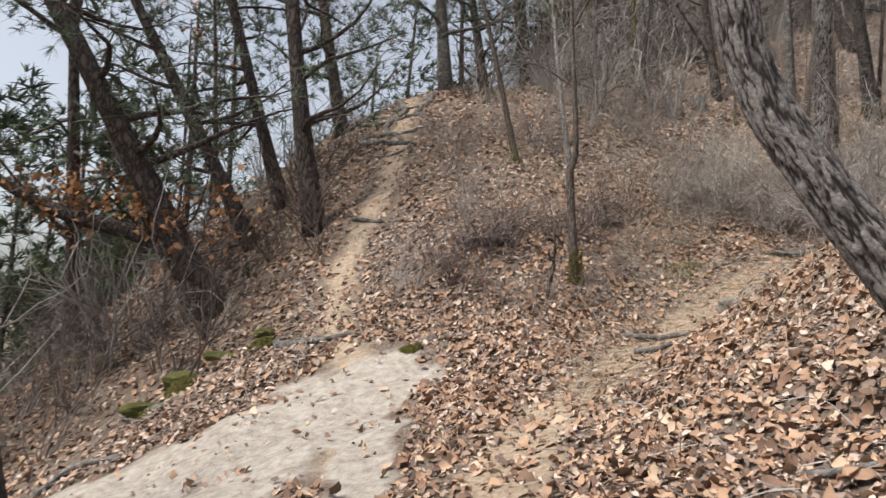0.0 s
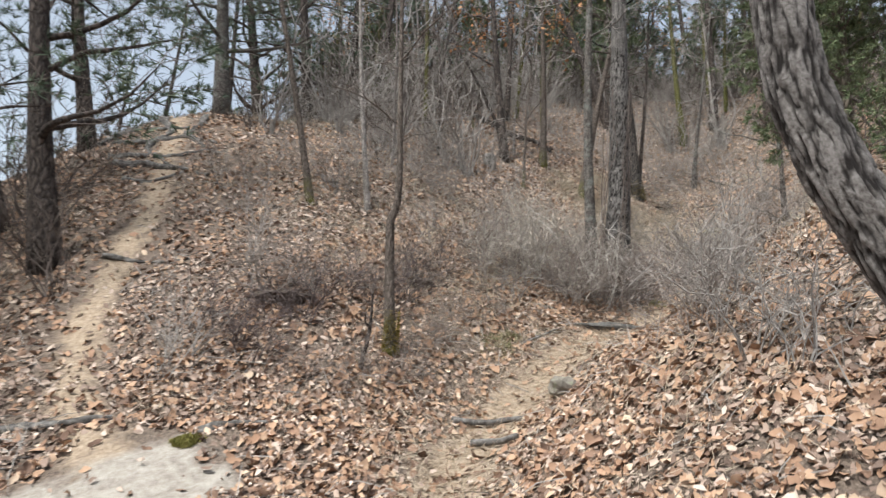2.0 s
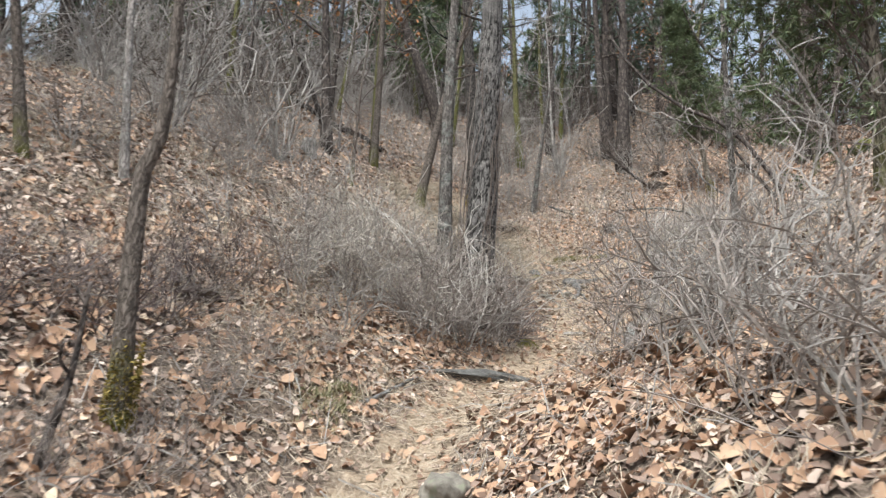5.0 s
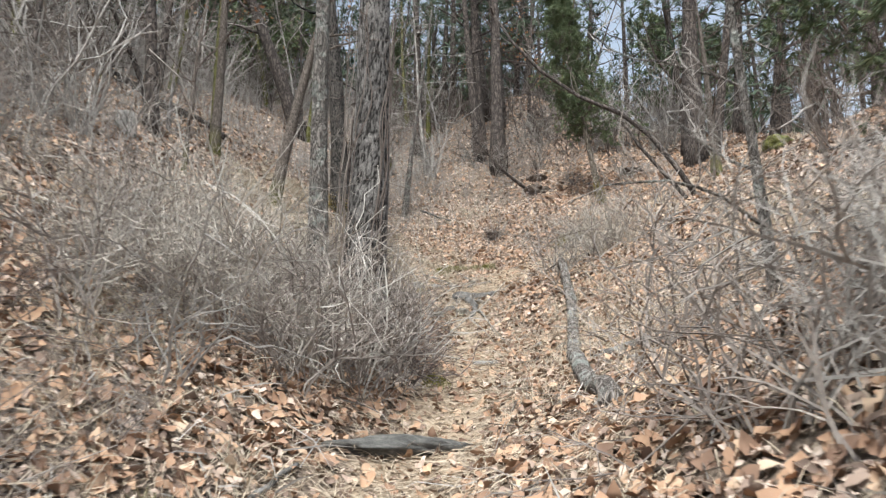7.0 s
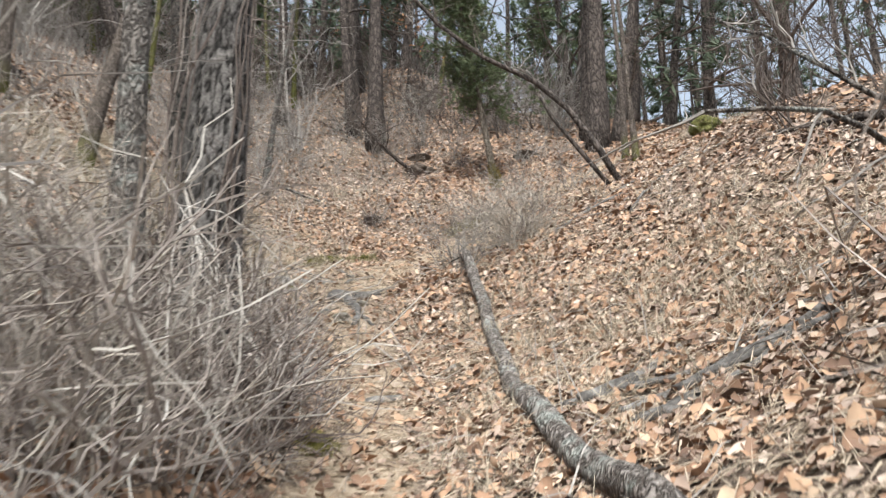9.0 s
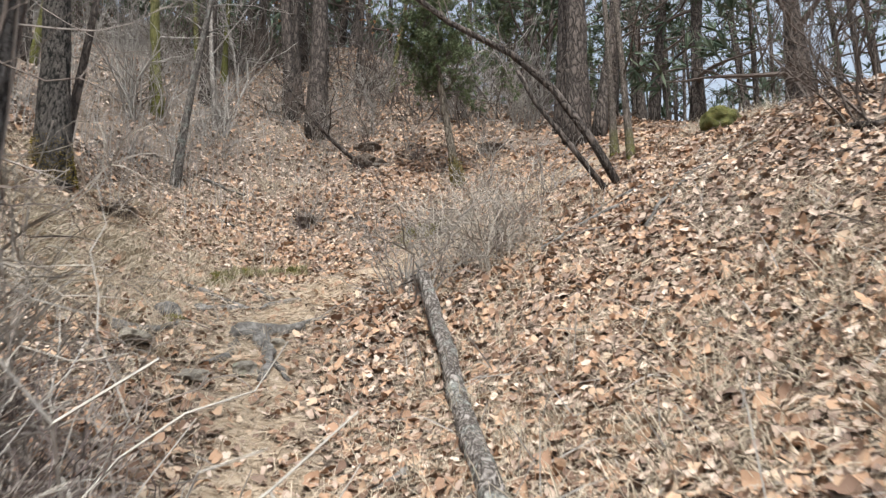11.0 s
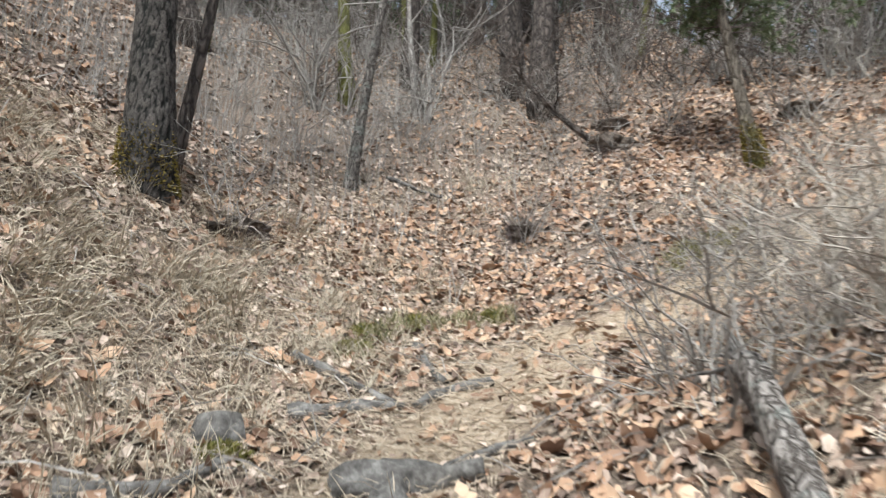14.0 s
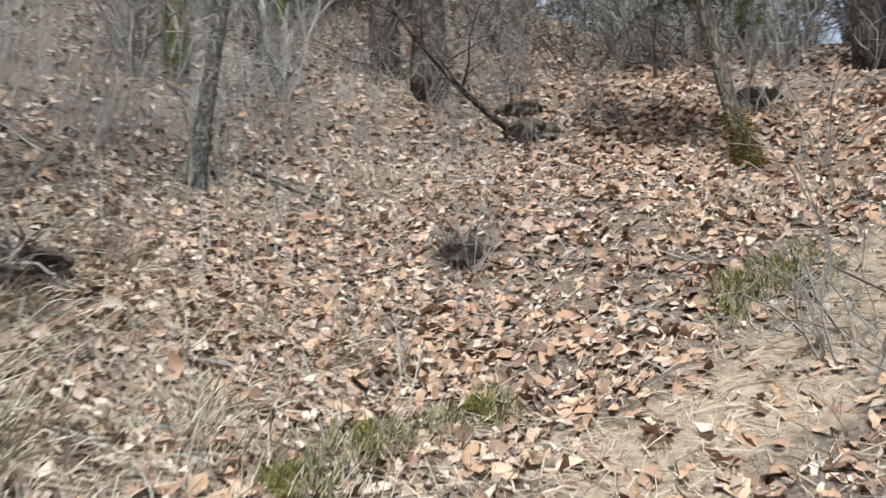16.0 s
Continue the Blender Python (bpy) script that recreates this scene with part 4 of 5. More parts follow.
def put_bush(kind, x, y, scale=1.0, sink=0.0):
    stems = BUSHES[kind][brush_rnd.randrange(len(BUSHES[kind]))]
    root = tagged(new("shrub"), BUSH_LABELS[kind], "shrub", group=kind + " brush on the hillside")
    root.matrix_basis = pose(x, y, ground_z(x, y) - sink, brush_rnd.uniform(-8, 8), brush_rnd.uniform(-8, 8), brush_rnd.uniform(0, 360)) @ Matrix.Scale(scale * brush_rnd.uniform(0.85, 1.15), 4)
    for me in stems:
        part("stem", me, root)


for kind, spots in {
    "purple": [(0.44, 9.23), (0.1, 9.0), (0.9, 9.5), (1.6, 9.6), (2.2, 10.3), (-0.2, 9.2), (0.2, 8.7), (2.6, 10.6), (0.7, 9.1), (1.3, 9.9), (2.0, 9.9)],
    "tan": [(5.3, 11.2), (5.6, 11.9), (4.7, 11.2), (4.1, 11.2), (6.3, 12.1), (5.9, 12.3), (4.4, 12.0), (3.9, 10.7), (6.6, 12.6), (5.0, 11.8), (3.3, 10.8), (4.5, 12.6), (11.0, 11.7), (10.6, 11.75), (10.85, 12.1), (4.6, 11.6), (4.75, 10.6)],
    "grey": [(3.3, 5.9), (3.0, 5.4), (3.6, 6.3), (4.35, 7.55), (4.75, 7.45), (4.3, 7.3), (2.95, 5.0), (10.47, 12.6), (10.3, 12.35), (13.24, 17.93), (13.2, 17.6), (12.9, 11.9), (3.4, 13.05), (2.1, 13.45), (4.5, 12.9), (5.5, 10.9), (11.9, 13.1), (15.2, 13.7), (15.7, 16.3), (3.5, 10.2), (5.2, 12.9), (12.5, 17.8), (15.3, 16.6), (14.8, 17.0), (16.0, 17.2), (14.9, 18.2), (14.6, 16.4), (15.4, 15.4), (4.2, 6.9), (4.0, 7.0)],
    "dark": [(-2.6, 11.1), (-3.7, 10.0), (-4.3, 8.9), (-3.3, 8.9), (-4.0, 7.6), (-3.0, 9.5), (-1.8, 10.6), (15.7, 16.4), (16.5, 16.0), (-4.9, 10.5), (-3.4, 10.9), (-2.4, 12.2), (-4.6, 9.6), (-3.9, 11.6), (-5.2, 8.0), (-2.3, 13.6), (10.9, 8.8), (11.5, 8.7), (12.2, 9.1), (10.3, 7.9)],
    "briar": [(0.35, 9.5), (0.85, 9.75), (1.95, 9.95), (2.5, 10.4), (1.4, 12.6), (3.1, 13.2), (0.1, 12.9), (5.1, 11.05), (5.5, 11.35), (4.55, 11.0), (5.85, 11.0), (6.2, 11.6), (4.0, 10.9), (5.95, 11.25), (6.45, 12.0), (4.45, 10.35), (5.3, 10.75), (3.5, 11.3), (3.95, 11.7), (4.4, 7.7), (4.9, 7.2), (3.3, 6.3), (10.9, 11.95)],
    "fork": [(4.1, 7.3), (3.2, 10.43), (3.15, 5.9)],
    "arch": [(5.5, 11.05), (5.95, 11.0), (5.2, 10.8), (4.7, 10.75), (6.2, 11.35), (4.3, 10.9)],
    "wand": [(-0.35, 8.7), (-0.05, 12.5), (0.4, 11.3), (1.5, 12.3), (3.2, 13.7), (3.5, 12.9), (0.7, 13.3), (2.4, 12.9), (-0.55, 8.9), (3.3, 10.8), (2.8, 11.5), (0.2, 10.4), (11.2, 18.6), (12.6, 19.4), (10.4, 18.4), (13.4, 19.0), (-0.55, 8.6), (12.37, 15.1), (14.0, 13.2), (13.8, 17.1), (11.5, 17.5), (1.7, 12.4), (3.7, 14.4), (3.0, 11.9), (10.0, 15.85), (12.2, 17.2), (9.3, 17.2)],
}.items():
    for bx, by in spots:
        put_bush(kind, bx, by, {"wand": 0.7, "dark": 0.9, "fork": 0.65, "arch": 0.85}.get(kind, 0.85))


THIN = {
    "tan": [bush(1.25, 0.9, 8, TWIG_TAN, 150 + i, 2, 3, 0.0055, 0.07) for i in range(3)],
    "grey": [bush(1.2, 0.8, 7, TWIG_GREY, 160 + i, 2, 3, 0.0095, 0.08) for i in range(3)],
    "dark": [bush(1.6, 1.0, 6, TWIG_DARK, 170 + i, 2, 3, 0.013, 0.06) for i in range(3)],
    "wand": [bush(1.7, 0.5, 9, TWIG_GREY, 180 + i, 1, 3, 0.012, 0.04) for i in range(3)],
}


for bx, by in ((12.3, 15.05), (12.4, 15.2), (9.95, 15.75), (10.1, 15.7), (15.3, 16.2), (15.1, 13.6), (15.0, 14.9), (14.3, 15.6), (0.6, 9.55), (2.25, 10.35)):
    put_bush("purple", bx, by, 0.5, 0.05)


for bx, by, size in ((6.05, 11.15, 1.1), (5.8, 11.25, 1.2), (6.2, 11.45, 1.0), (5.5, 11.3, 1.1)):
    put_bush("purple", bx, by, size)
for bx, by in ((1.2, 8.4), (1.65, 8.55), (2.1, 9.1), (2.6, 9.5), (0.7, 8.3), (3.1, 9.75)):
    put_bush("briar", bx, by, 0.42)


def thicket():
    """Uncountable brush over the upper hillside and the drop."""
    rs = np.random.default_rng(91)
    for kind, mat, count, low, high in (("grey", TWIG_GREY, 130, 0.7, 1.4), ("wand", TWIG_GREY, 130, 0.7, 1.7), ("dark", TWIG_DARK, 130, 0.7, 1.4), ("tan", TWIG_TAN, 34, 0.6, 1.1)):
        forms = []
        for stems in THIN[kind]:
            vs, fs, o = [], [], 0
            for me in stems:
                v = np.empty(len(me.vertices) * 3, np.float32)
                me.vertices.foreach_get("co", v)
                f = np.empty(len(me.loops), np.int32)
                me.loops.foreach_get("vertex_index", f)
                vs.append(v.reshape(-1, 3))
                fs.append(f.reshape(-1, 4) + o)
                o += len(v) // 3
            forms.append((np.concatenate(vs), np.concatenate(fs)))
        V, F, o, made = [], [], 0, 0
        while made < count:
            x, y = (rs.uniform(-11, 22), rs.uniform(8, 27)) if made % 2 else (rs.uniform(2, 17.5), rs.uniform(13, 23))
            up = (y > 13.4 + 0.45 * max(x - 2.5, 0) and x < 9) or y > 17.6 or x > (16.4 if y < 16.5 else 14.8)
            off = float(min(line_dist(x, y, TRAIL), line_dist(x, y, SIDE_TRAIL)))
            if off < 1.3 or not (up or x < -2.6) or float(needle_bank(x, y)) > 0.15 or math.hypot(x - 14, y - 14) < 2.4 or math.hypot(x - 7, y - 16.4) < 1.9 or math.hypot(x - 12, y - 17.5) < 1.0 or (x > 16 and y < 13) or (8.5 < x < 16.5 and y < 21 and rs.uniform() < 0.65):
                continue
            v, f = forms[rs.integers(len(forms))]
            a, sc = rs.uniform(0, 6.28), rs.uniform(low, high)
            c, s = math.cos(a) * sc, math.sin(a) * sc
            q = np.stack([v[:, 0] * c - v[:, 1] * s + x, v[:, 0] * s + v[:, 1] * c + y, v[:, 2] * sc + ground_z(x, y)], -1)
            V.append(q)
            F.append(f + o)
            o += len(v)
            made += 1
        tagged(new("brush_thicket", big_mesh("brush_thicket", np.concatenate(V), np.concatenate(F), mat)), {"grey": "grey haze of bare brush up the hillside", "wand": "upright thin grey stems crowding the hillside", "dark": "dark bare undergrowth among the trunks", "tan": "tan dead undergrowth on the upper slope"}[kind], "undergrowth", kind="stuff")


thicket()

# far woods: more stems up the hill, over the crest and down the drop
FAR = [tree("pine_tree", -60 - i, -60, 0.12, (0.02 * (i - 1), 0.02), 7 + i, BARK_DARK, "far pine with dark bare trunk and green crown", "pine", 0.12, 15, 60 + i, sides=8, limb_len=2.3, z=0, near=False) for i in range(3)]
FAR += [tree("oak_tree", -64 - i, -60, 0.06, (0.03, -0.02 * i), 7, BARK_DARK, "far bare oak with fine grey twigs", "bare", 0.15, 11, 70 + i, sides=7, limb_len=1.8, z=0, near=False) for i in range(2)]
FAR += [tree("oak_tree", -68, -60, 0.06, (0.03, -0.02), 6, BARK_DARK, "far oak with withered brown leaves", "oak_leaves", 0.15, 10, 80, sides=7, limb_len=1.6, z=0, near=False)]
FAR += [juniper(-70, -60, 5, 2.4, 0.07, (0.02, 0.02), "far dark juniper among bare trunks", 85, bare=0.3, z=0)]
far_rnd = random.Random(12)
placed = 0
first_use = set()
while placed < 360:
    bx, by = far_rnd.uniform(-20, 34), far_rnd.uniform(3, 40)
    uphill = by > 17.5 + 0.1 * abs(bx - 6) or bx > 14.8
    drop = bx < -4.5 and by > 6
    if (math.hypot(bx - 7, by - 9) < 17.5 or -9 < bx < 3.2) and far_rnd.random() < (0.8 if -9 < bx < 3.2 else 0.55):
        continue
    if math.hypot(bx - 14, by - 15) < 4.2:
        continue
    if bx > 14.8 and by < 12 and far_rnd.random() < 0.45:
        continue
    if not (uphill or drop) or (8 < bx < 14.8 and by < 19.5) or (-3 < bx < 1 and by < 19):
        continue
    if uphill and far_rnd.random() < 0.25 or far_rnd.random() < 0.1:
        k = far_rnd.choice((3, 4, 5))
    else:
        k = far_rnd.choice((0, 1, 2, 0, 1, 2, 3, 4, 6))
    m = pose(bx, by, ground_z(bx, by) - 0.1, far_rnd.uniform(-4, 4), far_rnd.uniform(-4, 4), far_rnd.uniform(0, 360))
    sc = far_rnd.uniform(0.8, 1.25)
    if k in first_use:
        ob = copy_thing(FAR[k], m)
        ob.scale = (sc, sc, sc)
    else:
        first_use.add(k)
        FAR[k].matrix_basis = m
    placed += 1
for _ in range(130):
    bx, by = far_rnd.uniform(3.2, 26), far_rnd.uniform(19, 34)
    if not 15.5 < math.hypot(bx - 7, by - 9) < 25 or (-3 < bx < 1.5 and by < 24):
        continue
    ob = copy_thing(FAR[far_rnd.choice((0, 1, 2, 6, 6, 5))], pose(bx, by, ground_z(bx, by) - 0.15, far_rnd.uniform(-4, 4), far_rnd.uniform(-4, 4), far_rnd.uniform(0, 360)))
    ob.scale = (1, 1, 1)
for k in range(len(FAR)):
    if k not in first_use:
        FAR[k].matrix_basis = pose(20 + k, 24, ground_z(20 + k, 24) - 0.1)


# slender bare stems through the middle distance
SLIM = [tree("oak_tree", 20 + i, 26, r, lean, h, mat, lab, "bare", 0.14, 8, 300 + i, sides=7, limb_len=1.3, near=False, wob=0.05, curve=cv)
        for i, (r, lean, h, mat, lab, cv) in enumerate((
            (0.035, (0.08, 0.02), 5.5, BARK_DARK, "slender dark oak stem on the hillside", (0.5, 0.2)),
            (0.05, (-0.06, 0.05), 6.5, BARK_OAK, "slender grey oak stem on the hillside", (-0.3, 0.3)),
            (0.03, (0.16, -0.05), 4.5, BARK_THIN, "thin leaning brown stem on the hillside", (0.7, -0.2)),
            (0.06, (0.02, -0.04), 7.0, BARK_GREEN, "greenish slender trunk on the hillside", (0.1, 0.3)),
            (0.028, (-0.14, 0.08), 4.0, BARK_PALE, "thin pale stem on the hillside", (-0.4, 0.1))))]
slim_rnd, made = random.Random(33), 0
while made < 60:
    bx, by = slim_rnd.uniform(2.5, 18.5), slim_rnd.uniform(13.2, 25)
    up = by > 13.6 + 0.35 * max(bx - 3, 0) or bx > 16
    if not up or (8.4 < bx < 14.6 and by < 18.6) or math.hypot(bx - 14, by - 14) < 2.4 or (bx > 14.4 and by < 15.4):
        continue
    m = pose(bx, by, ground_z(bx, by) - 0.05, slim_rnd.uniform(-7, 7), slim_rnd.uniform(-7, 7), slim_rnd.uniform(0, 360))
    k = made % len(SLIM)
    if made < len(SLIM):
        SLIM[k].matrix_basis = m
    else:
        copy_thing(SLIM[k], m)
    made += 1


# ---------------------------------------------------------------- logs, roots, stones
def along(points, lift, step=0.06):
    pts = []
    for (ax, ay), (bx, by) in zip(points, points[1:]):
        n = max(2, int(math.hypot(bx - ax, by - ay) / step))
        pts += [(ax + (bx - ax) * i / n, ay + (by - ay) * i / n) for i in range(n)]
    pts.append(points[-1])
    return [Vector((x, y, ground_z(x, y) + lift)) for x, y in pts]


def lying(name, points, r0, r1, mat, label, category, lift=0.0, rough=0.2, sides=9, wig=0.0, seed=1):
    rnd = random.Random(seed)
    pts = smooth_line(along(points, lift))
    pts = [p + Vector((rnd.gauss(0, wig), rnd.gauss(0, wig), 0)) for p in pts]
    pts = smooth_line(pts, 1)
    o = pts[0].copy()
    w = Weave()
    w.tube([p - o for p in pts], taper(len(pts), r0, r1), sides, rough)
    ob = tagged(new(name, w.mesh(name, mat, True)), label, category)
    ob.location = o
    return ob


def fallen_log():
    root = tagged(new("fallen_log"), "grey fallen log with flaking bark and a splintered end", "log")
    pts = smooth_line(along([(5.36, 8.78), (5.75, 9.03), (6.31, 9.49), (7.15, 10.15), (8.3, 10.87), (9.07, 11.36), (9.6, 11.72), (10.2, 12.22)], 0.05), 6)
    # the splintered end stands clear of the ground
    for i, p in enumerate(pts):
        p.z += 0.2 * max(0.0, (i / (len(pts) - 1) - 0.72) / 0.28) ** 1.5
    root.location = pts[0]
    w = Weave()
    w.tube([p - pts[0] for p in pts], taper(len(pts), 0.072, 0.06), 14, 0.22)
    part("trunk", w.mesh("trunk", BARK_PINE, True), root)
    rnd = random.Random(3)
    for k in range(6):
        s = Weave()
        e = pts[-1] - pts[0]
        s.tube(wander(e, (0.6 + rnd.gauss(0, 0.2), 0.45 + rnd.gauss(0, 0.2), 0.5 + rnd.gauss(0, 0.25)), rnd.uniform(0.2, 0.45), 4, 0.08, rnd), taper(5, 0.016, 0.004), 5)
        part("splinter", s.mesh("splinter", ROOT), root)


fallen_log()
crooked_oak()
for k, (line, r0, r1, lab) in enumerate((
    ([(-1.9, 8.4), (-1.39, 8.25), (-0.88, 8.12)], 0.055, 0.04, "exposed root across the pale path edge"),
    ([(-0.25, 7.8), (-0.02, 7.84), (0.15, 7.78), (0.36, 7.8)], 0.045, 0.02, "dark exposed root over the path step"),
    ([(-3.4, 6.5), (-3.2, 6.75), (-2.7, 6.53)], 0.05, 0.04, "gnarled root on the leafy drop"),
    ([(-3.2, 7.7), (-2.7, 7.65)], 0.06, 0.05, "mossy root on the leafy drop"),
    ([(-1.8, 14.4), (-1.2, 13.9), (-0.6, 13.45)], 0.09, 0.06, "exposed root across the upper trail"),
    ([(-1.4, 11.3), (-1.0, 11.1), (-0.5, 10.9)], 0.035, 0.02, "exposed root across the upper trail"),
    ([(-2.2, 15.5), (-1.6, 15.95), (-0.9, 15.6), (-0.4, 15.8)], 0.08, 0.04, "exposed root across the upper trail"),
    ([(-1.9, 15.3), (-1.3, 14.95), (-0.8, 15.15), (-0.2, 14.6)], 0.07, 0.03, "exposed root across the upper trail"),
    ([(-2.0, 16.4), (-1.2, 16.9), (0.1, 16.6)], 0.1, 0.06, "exposed root across the upper trail"),
    ([(-1.9, 14.7), (-1.5, 14.6), (-1.0, 14.15), (-0.4, 14.25), (-0.1, 14.0)], 0.07, 0.03, "weathered root crossing the steep crest"),
    ([(-1.2, 16.3), (-1.0, 15.5), (-1.35, 14.7), (-0.95, 13.9)], 0.09, 0.035, "weathered root running down the steep crest"),
    ([(-0.4, 16.1), (-0.75, 15.2), (-0.35, 14.3)], 0.08, 0.03, "weathered root running down the steep crest"),
    ([(-1.5, 13.6), (-1.1, 13.2), (-0.6, 13.35), (-0.3, 13.15)], 0.055, 0.03, "weathered root crossing the steep crest"),
    ([(7.02, 9.76), (7.3, 9.5), (7.62, 9.4)], 0.06, 0.04, "dark weathered root lying in the leafy bank"),
    ([(7.12, 9.28), (7.2, 9.0), (7.2, 8.8), (7.38, 8.49)], 0.055, 0.035, "long grey root lying in the leafy bank"),
    ([(9.28, 13.42), (9.5, 13.32), (9.75, 13.08)], 0.095, 0.08, "dark exposed root across the path"),
    ([(9.5, 13.3), (9.25, 13.02), (8.85, 12.7)], 0.075, 0.04, "forked exposed root running down the path"),
    ([(7.0, 9.85), (7.2, 9.6), (7.3, 9.15)], 0.04, 0.03, "grey root lying in the leafy bank"),
    ([(6.75, 9.4), (7.05, 9.0), (7.25, 8.5)], 0.05, 0.03, "grey root lying in the leafy bank"),
    ([(6.9, 9.55), (7.25, 9.1), (7.6, 8.6)], 0.03, 0.02, "grey root lying in the leafy bank"),
    ([(9.7, 14.45), (9.8, 14.2), (9.95, 13.88)], 0.04, 0.03, "grey exposed root beside the path"),
    ([(9.4, 13.95), (9.7, 13.92), (9.95, 13.84)], 0.05, 0.04, "grey exposed root forming a step"),
    ([(10.5, 14.35), (10.35, 14.1), (10.3, 13.9)], 0.04, 0.03, "grey exposed root beside the path"),
    ([(10.0, 13.8), (10.25, 13.82), (10.5, 13.7)], 0.04, 0.03, "grey exposed root beside the path"),
    ([(9.2, 13.3), (9.0, 13.15), (8.75, 13.12)], 0.045, 0.02, "gnarled side root among stones"),
    ([(9.35, 13.15), (9.1, 12.85), (8.95, 12.55)], 0.04, 0.02, "gnarled side root among stones"),
    ([(9.62, 13.2), (9.8, 13.25), (10.05, 13.1)], 0.04, 0.02, "gnarled side root beside the path"),
    ([(8.4, 13.7), (8.7, 13.6), (9.1, 13.75)], 0.05, 0.03, "grey root edging a grassy bank"),
    ([(7.3, 11.4), (7.6, 11.25)], 0.035, 0.03, "low worn root step on the path"),
    ([(8.1, 11.35), (8.3, 11.2)], 0.03, 0.025, "low worn root step on the path"),
)):
    lying("exposed_root", line, r0 * 0.85, r1 * 0.8, ROOT, lab, "root", 0.004 if "crest" in lab or "upper" in lab else 0.012, 0.75, 11, 0.028 if "crest" in lab or "upper" in lab else 0.016, k)
for k, (line, r0, r1, lab) in enumerate((
    ([(1.96, 7.95), (2.6, 8.0)], 0.035, 0.025, "short grey dead branch in the leaves"),
    ([(1.92, 7.4), (2.2, 7.1)], 0.03, 0.025, "short grey dead branch in the leaves"),
    ([(1.6, 3.3), (1.85, 3.0)], 0.02, 0.015, "short dead stick in the leaves"),
    ([(10.6, 11.35), (10.95, 10.84), (11.2, 10.26), (11.5, 9.5)], 0.022, 0.014, "long fallen branch along the bank"),
    ([(10.5, 10.43), (11.15, 10.1)], 0.02, 0.012, "thin fallen branch on the bank"),
    ([(10.8, 11.3), (11.3, 10.6), (11.6, 10.0)], 0.014, 0.008, "thin fallen branch on the bank"),
    ([(12.4, 17.15), (12.7, 16.55)], 0.025, 0.015, "pale fallen stick among leaves"),
    ([(11.76, 16.3), (11.85, 15.9)], 0.015, 0.01, "pale fallen stick among leaves"),
    ([(6.1, 18.5), (6.6, 17.4), (7.6, 17.0)], 0.09, 0.06, "dark fallen trunk across the slope"),
    ([(3.2, 9.2), (3.9, 9.6)], 0.02, 0.012, "thin stick beside the path"),
    ([(4.2, 7.1), (4.9, 7.3), (5.6, 7.9)], 0.018, 0.01, "thin fallen branch on the leafy bank"),
)):
    lying("fallen_branch", line, r0, r1, BARK_DARK if r0 > 0.05 else ROOT, lab, "branch", 0.05 if r0 > 0.022 else 0.03, 0.15, 7, 0.02, 50 + k)


def root_overhang():
    """Eroded lip of the bank, held by a dark root with hanging strands."""
    root = tagged(new("root_overhang"), "dark root lip of an eroded bank with hanging strands", "root")
    rnd = random.Random(61)
    pts = smooth_line(along([(10.85, 9.0), (10.6, 8.85), (10.35, 8.5), (9.95, 8.0), (9.6, 7.4)], 0.05), 4)
    root.location = pts[0]
    w = Weave()
    w.tube([p - pts[0] for p in pts], taper(len(pts), 0.025, 0.06), 10, 0.7)
    part("main_root", w.mesh("main_root", BARK_DARK, True), root)
    for _ in range(34):
        p = pts[rnd.randrange(3, len(pts))] - pts[0]
        s = Weave()
        s.tube(wander(p, (rnd.gauss(-0.35, 0.3), rnd.gauss(0.35, 0.3), -0.8), rnd.uniform(0.15, 0.4), 5, 0.25, rnd), taper(6, rnd.uniform(0.006, 0.018), 0.003), 5)
        part("hanging_root", s.mesh("hanging_root", TWIG_DARK), root)


root_overhang()


def rock(x, y, size, seed, label, mat=ROCK, sink=0.3, turn=0):
    bm = bmesh.new()
    bmesh.ops.create_icosphere(bm, subdivisions=4, radius=1)
    off = Vector((seed * 3.7, seed * 1.3, seed * 7.1))
    for v in bm.verts:
        q = v.co.copy()
        k = 1 + 0.35 * noise.noise(q * 1.1 + off) + 0.14 * noise.noise(q * 2.9 + off) + 0.05 * noise.noise(q * 8 + off)
        c = Vector((round(q.x * 2.2) / 2.2, round(q.y * 2.2) / 2.2, round(q.z * 2.2) / 2.2))
        v.co = q.lerp(c, 0.28) * k
        v.co.x *= size[0]; v.co.y *= size[1]; v.co.z *= size[2]
    me = bpy.data.meshes.new("rock")
    bm.to_mesh(me)
    bm.free()
    me.polygons.foreach_set("use_smooth", [True] * len(me.polygons))
    me.materials.append(mat)
    ob = tagged(new("rock", me), label, "rock")
    ob.matrix_basis = pose(x, y, ground_z(x, y) + size[2] * (1 - 2 * sink) * 0.5, 0, 0, turn)
    return ob


def soil_build(nt, bsdf):
    v = coords(nt)
    nt.links.new(ramp(nt, noise_tex(nt, 18, 7, 0.7, v), [(0.35, (0.05, 0.039, 0.032)), (0.55, (0.13, 0.1, 0.08)), (0.75, (0.28, 0.22, 0.175))]), bsdf.inputs["Base Color"])
    bsdf.inputs["Roughness"].default_value = 1.0
    bump(nt, bsdf, noise_tex(nt, 45, 7, 0.8, v), 1.0, 0.04)


SOIL = material("dark clump soil", soil_build)


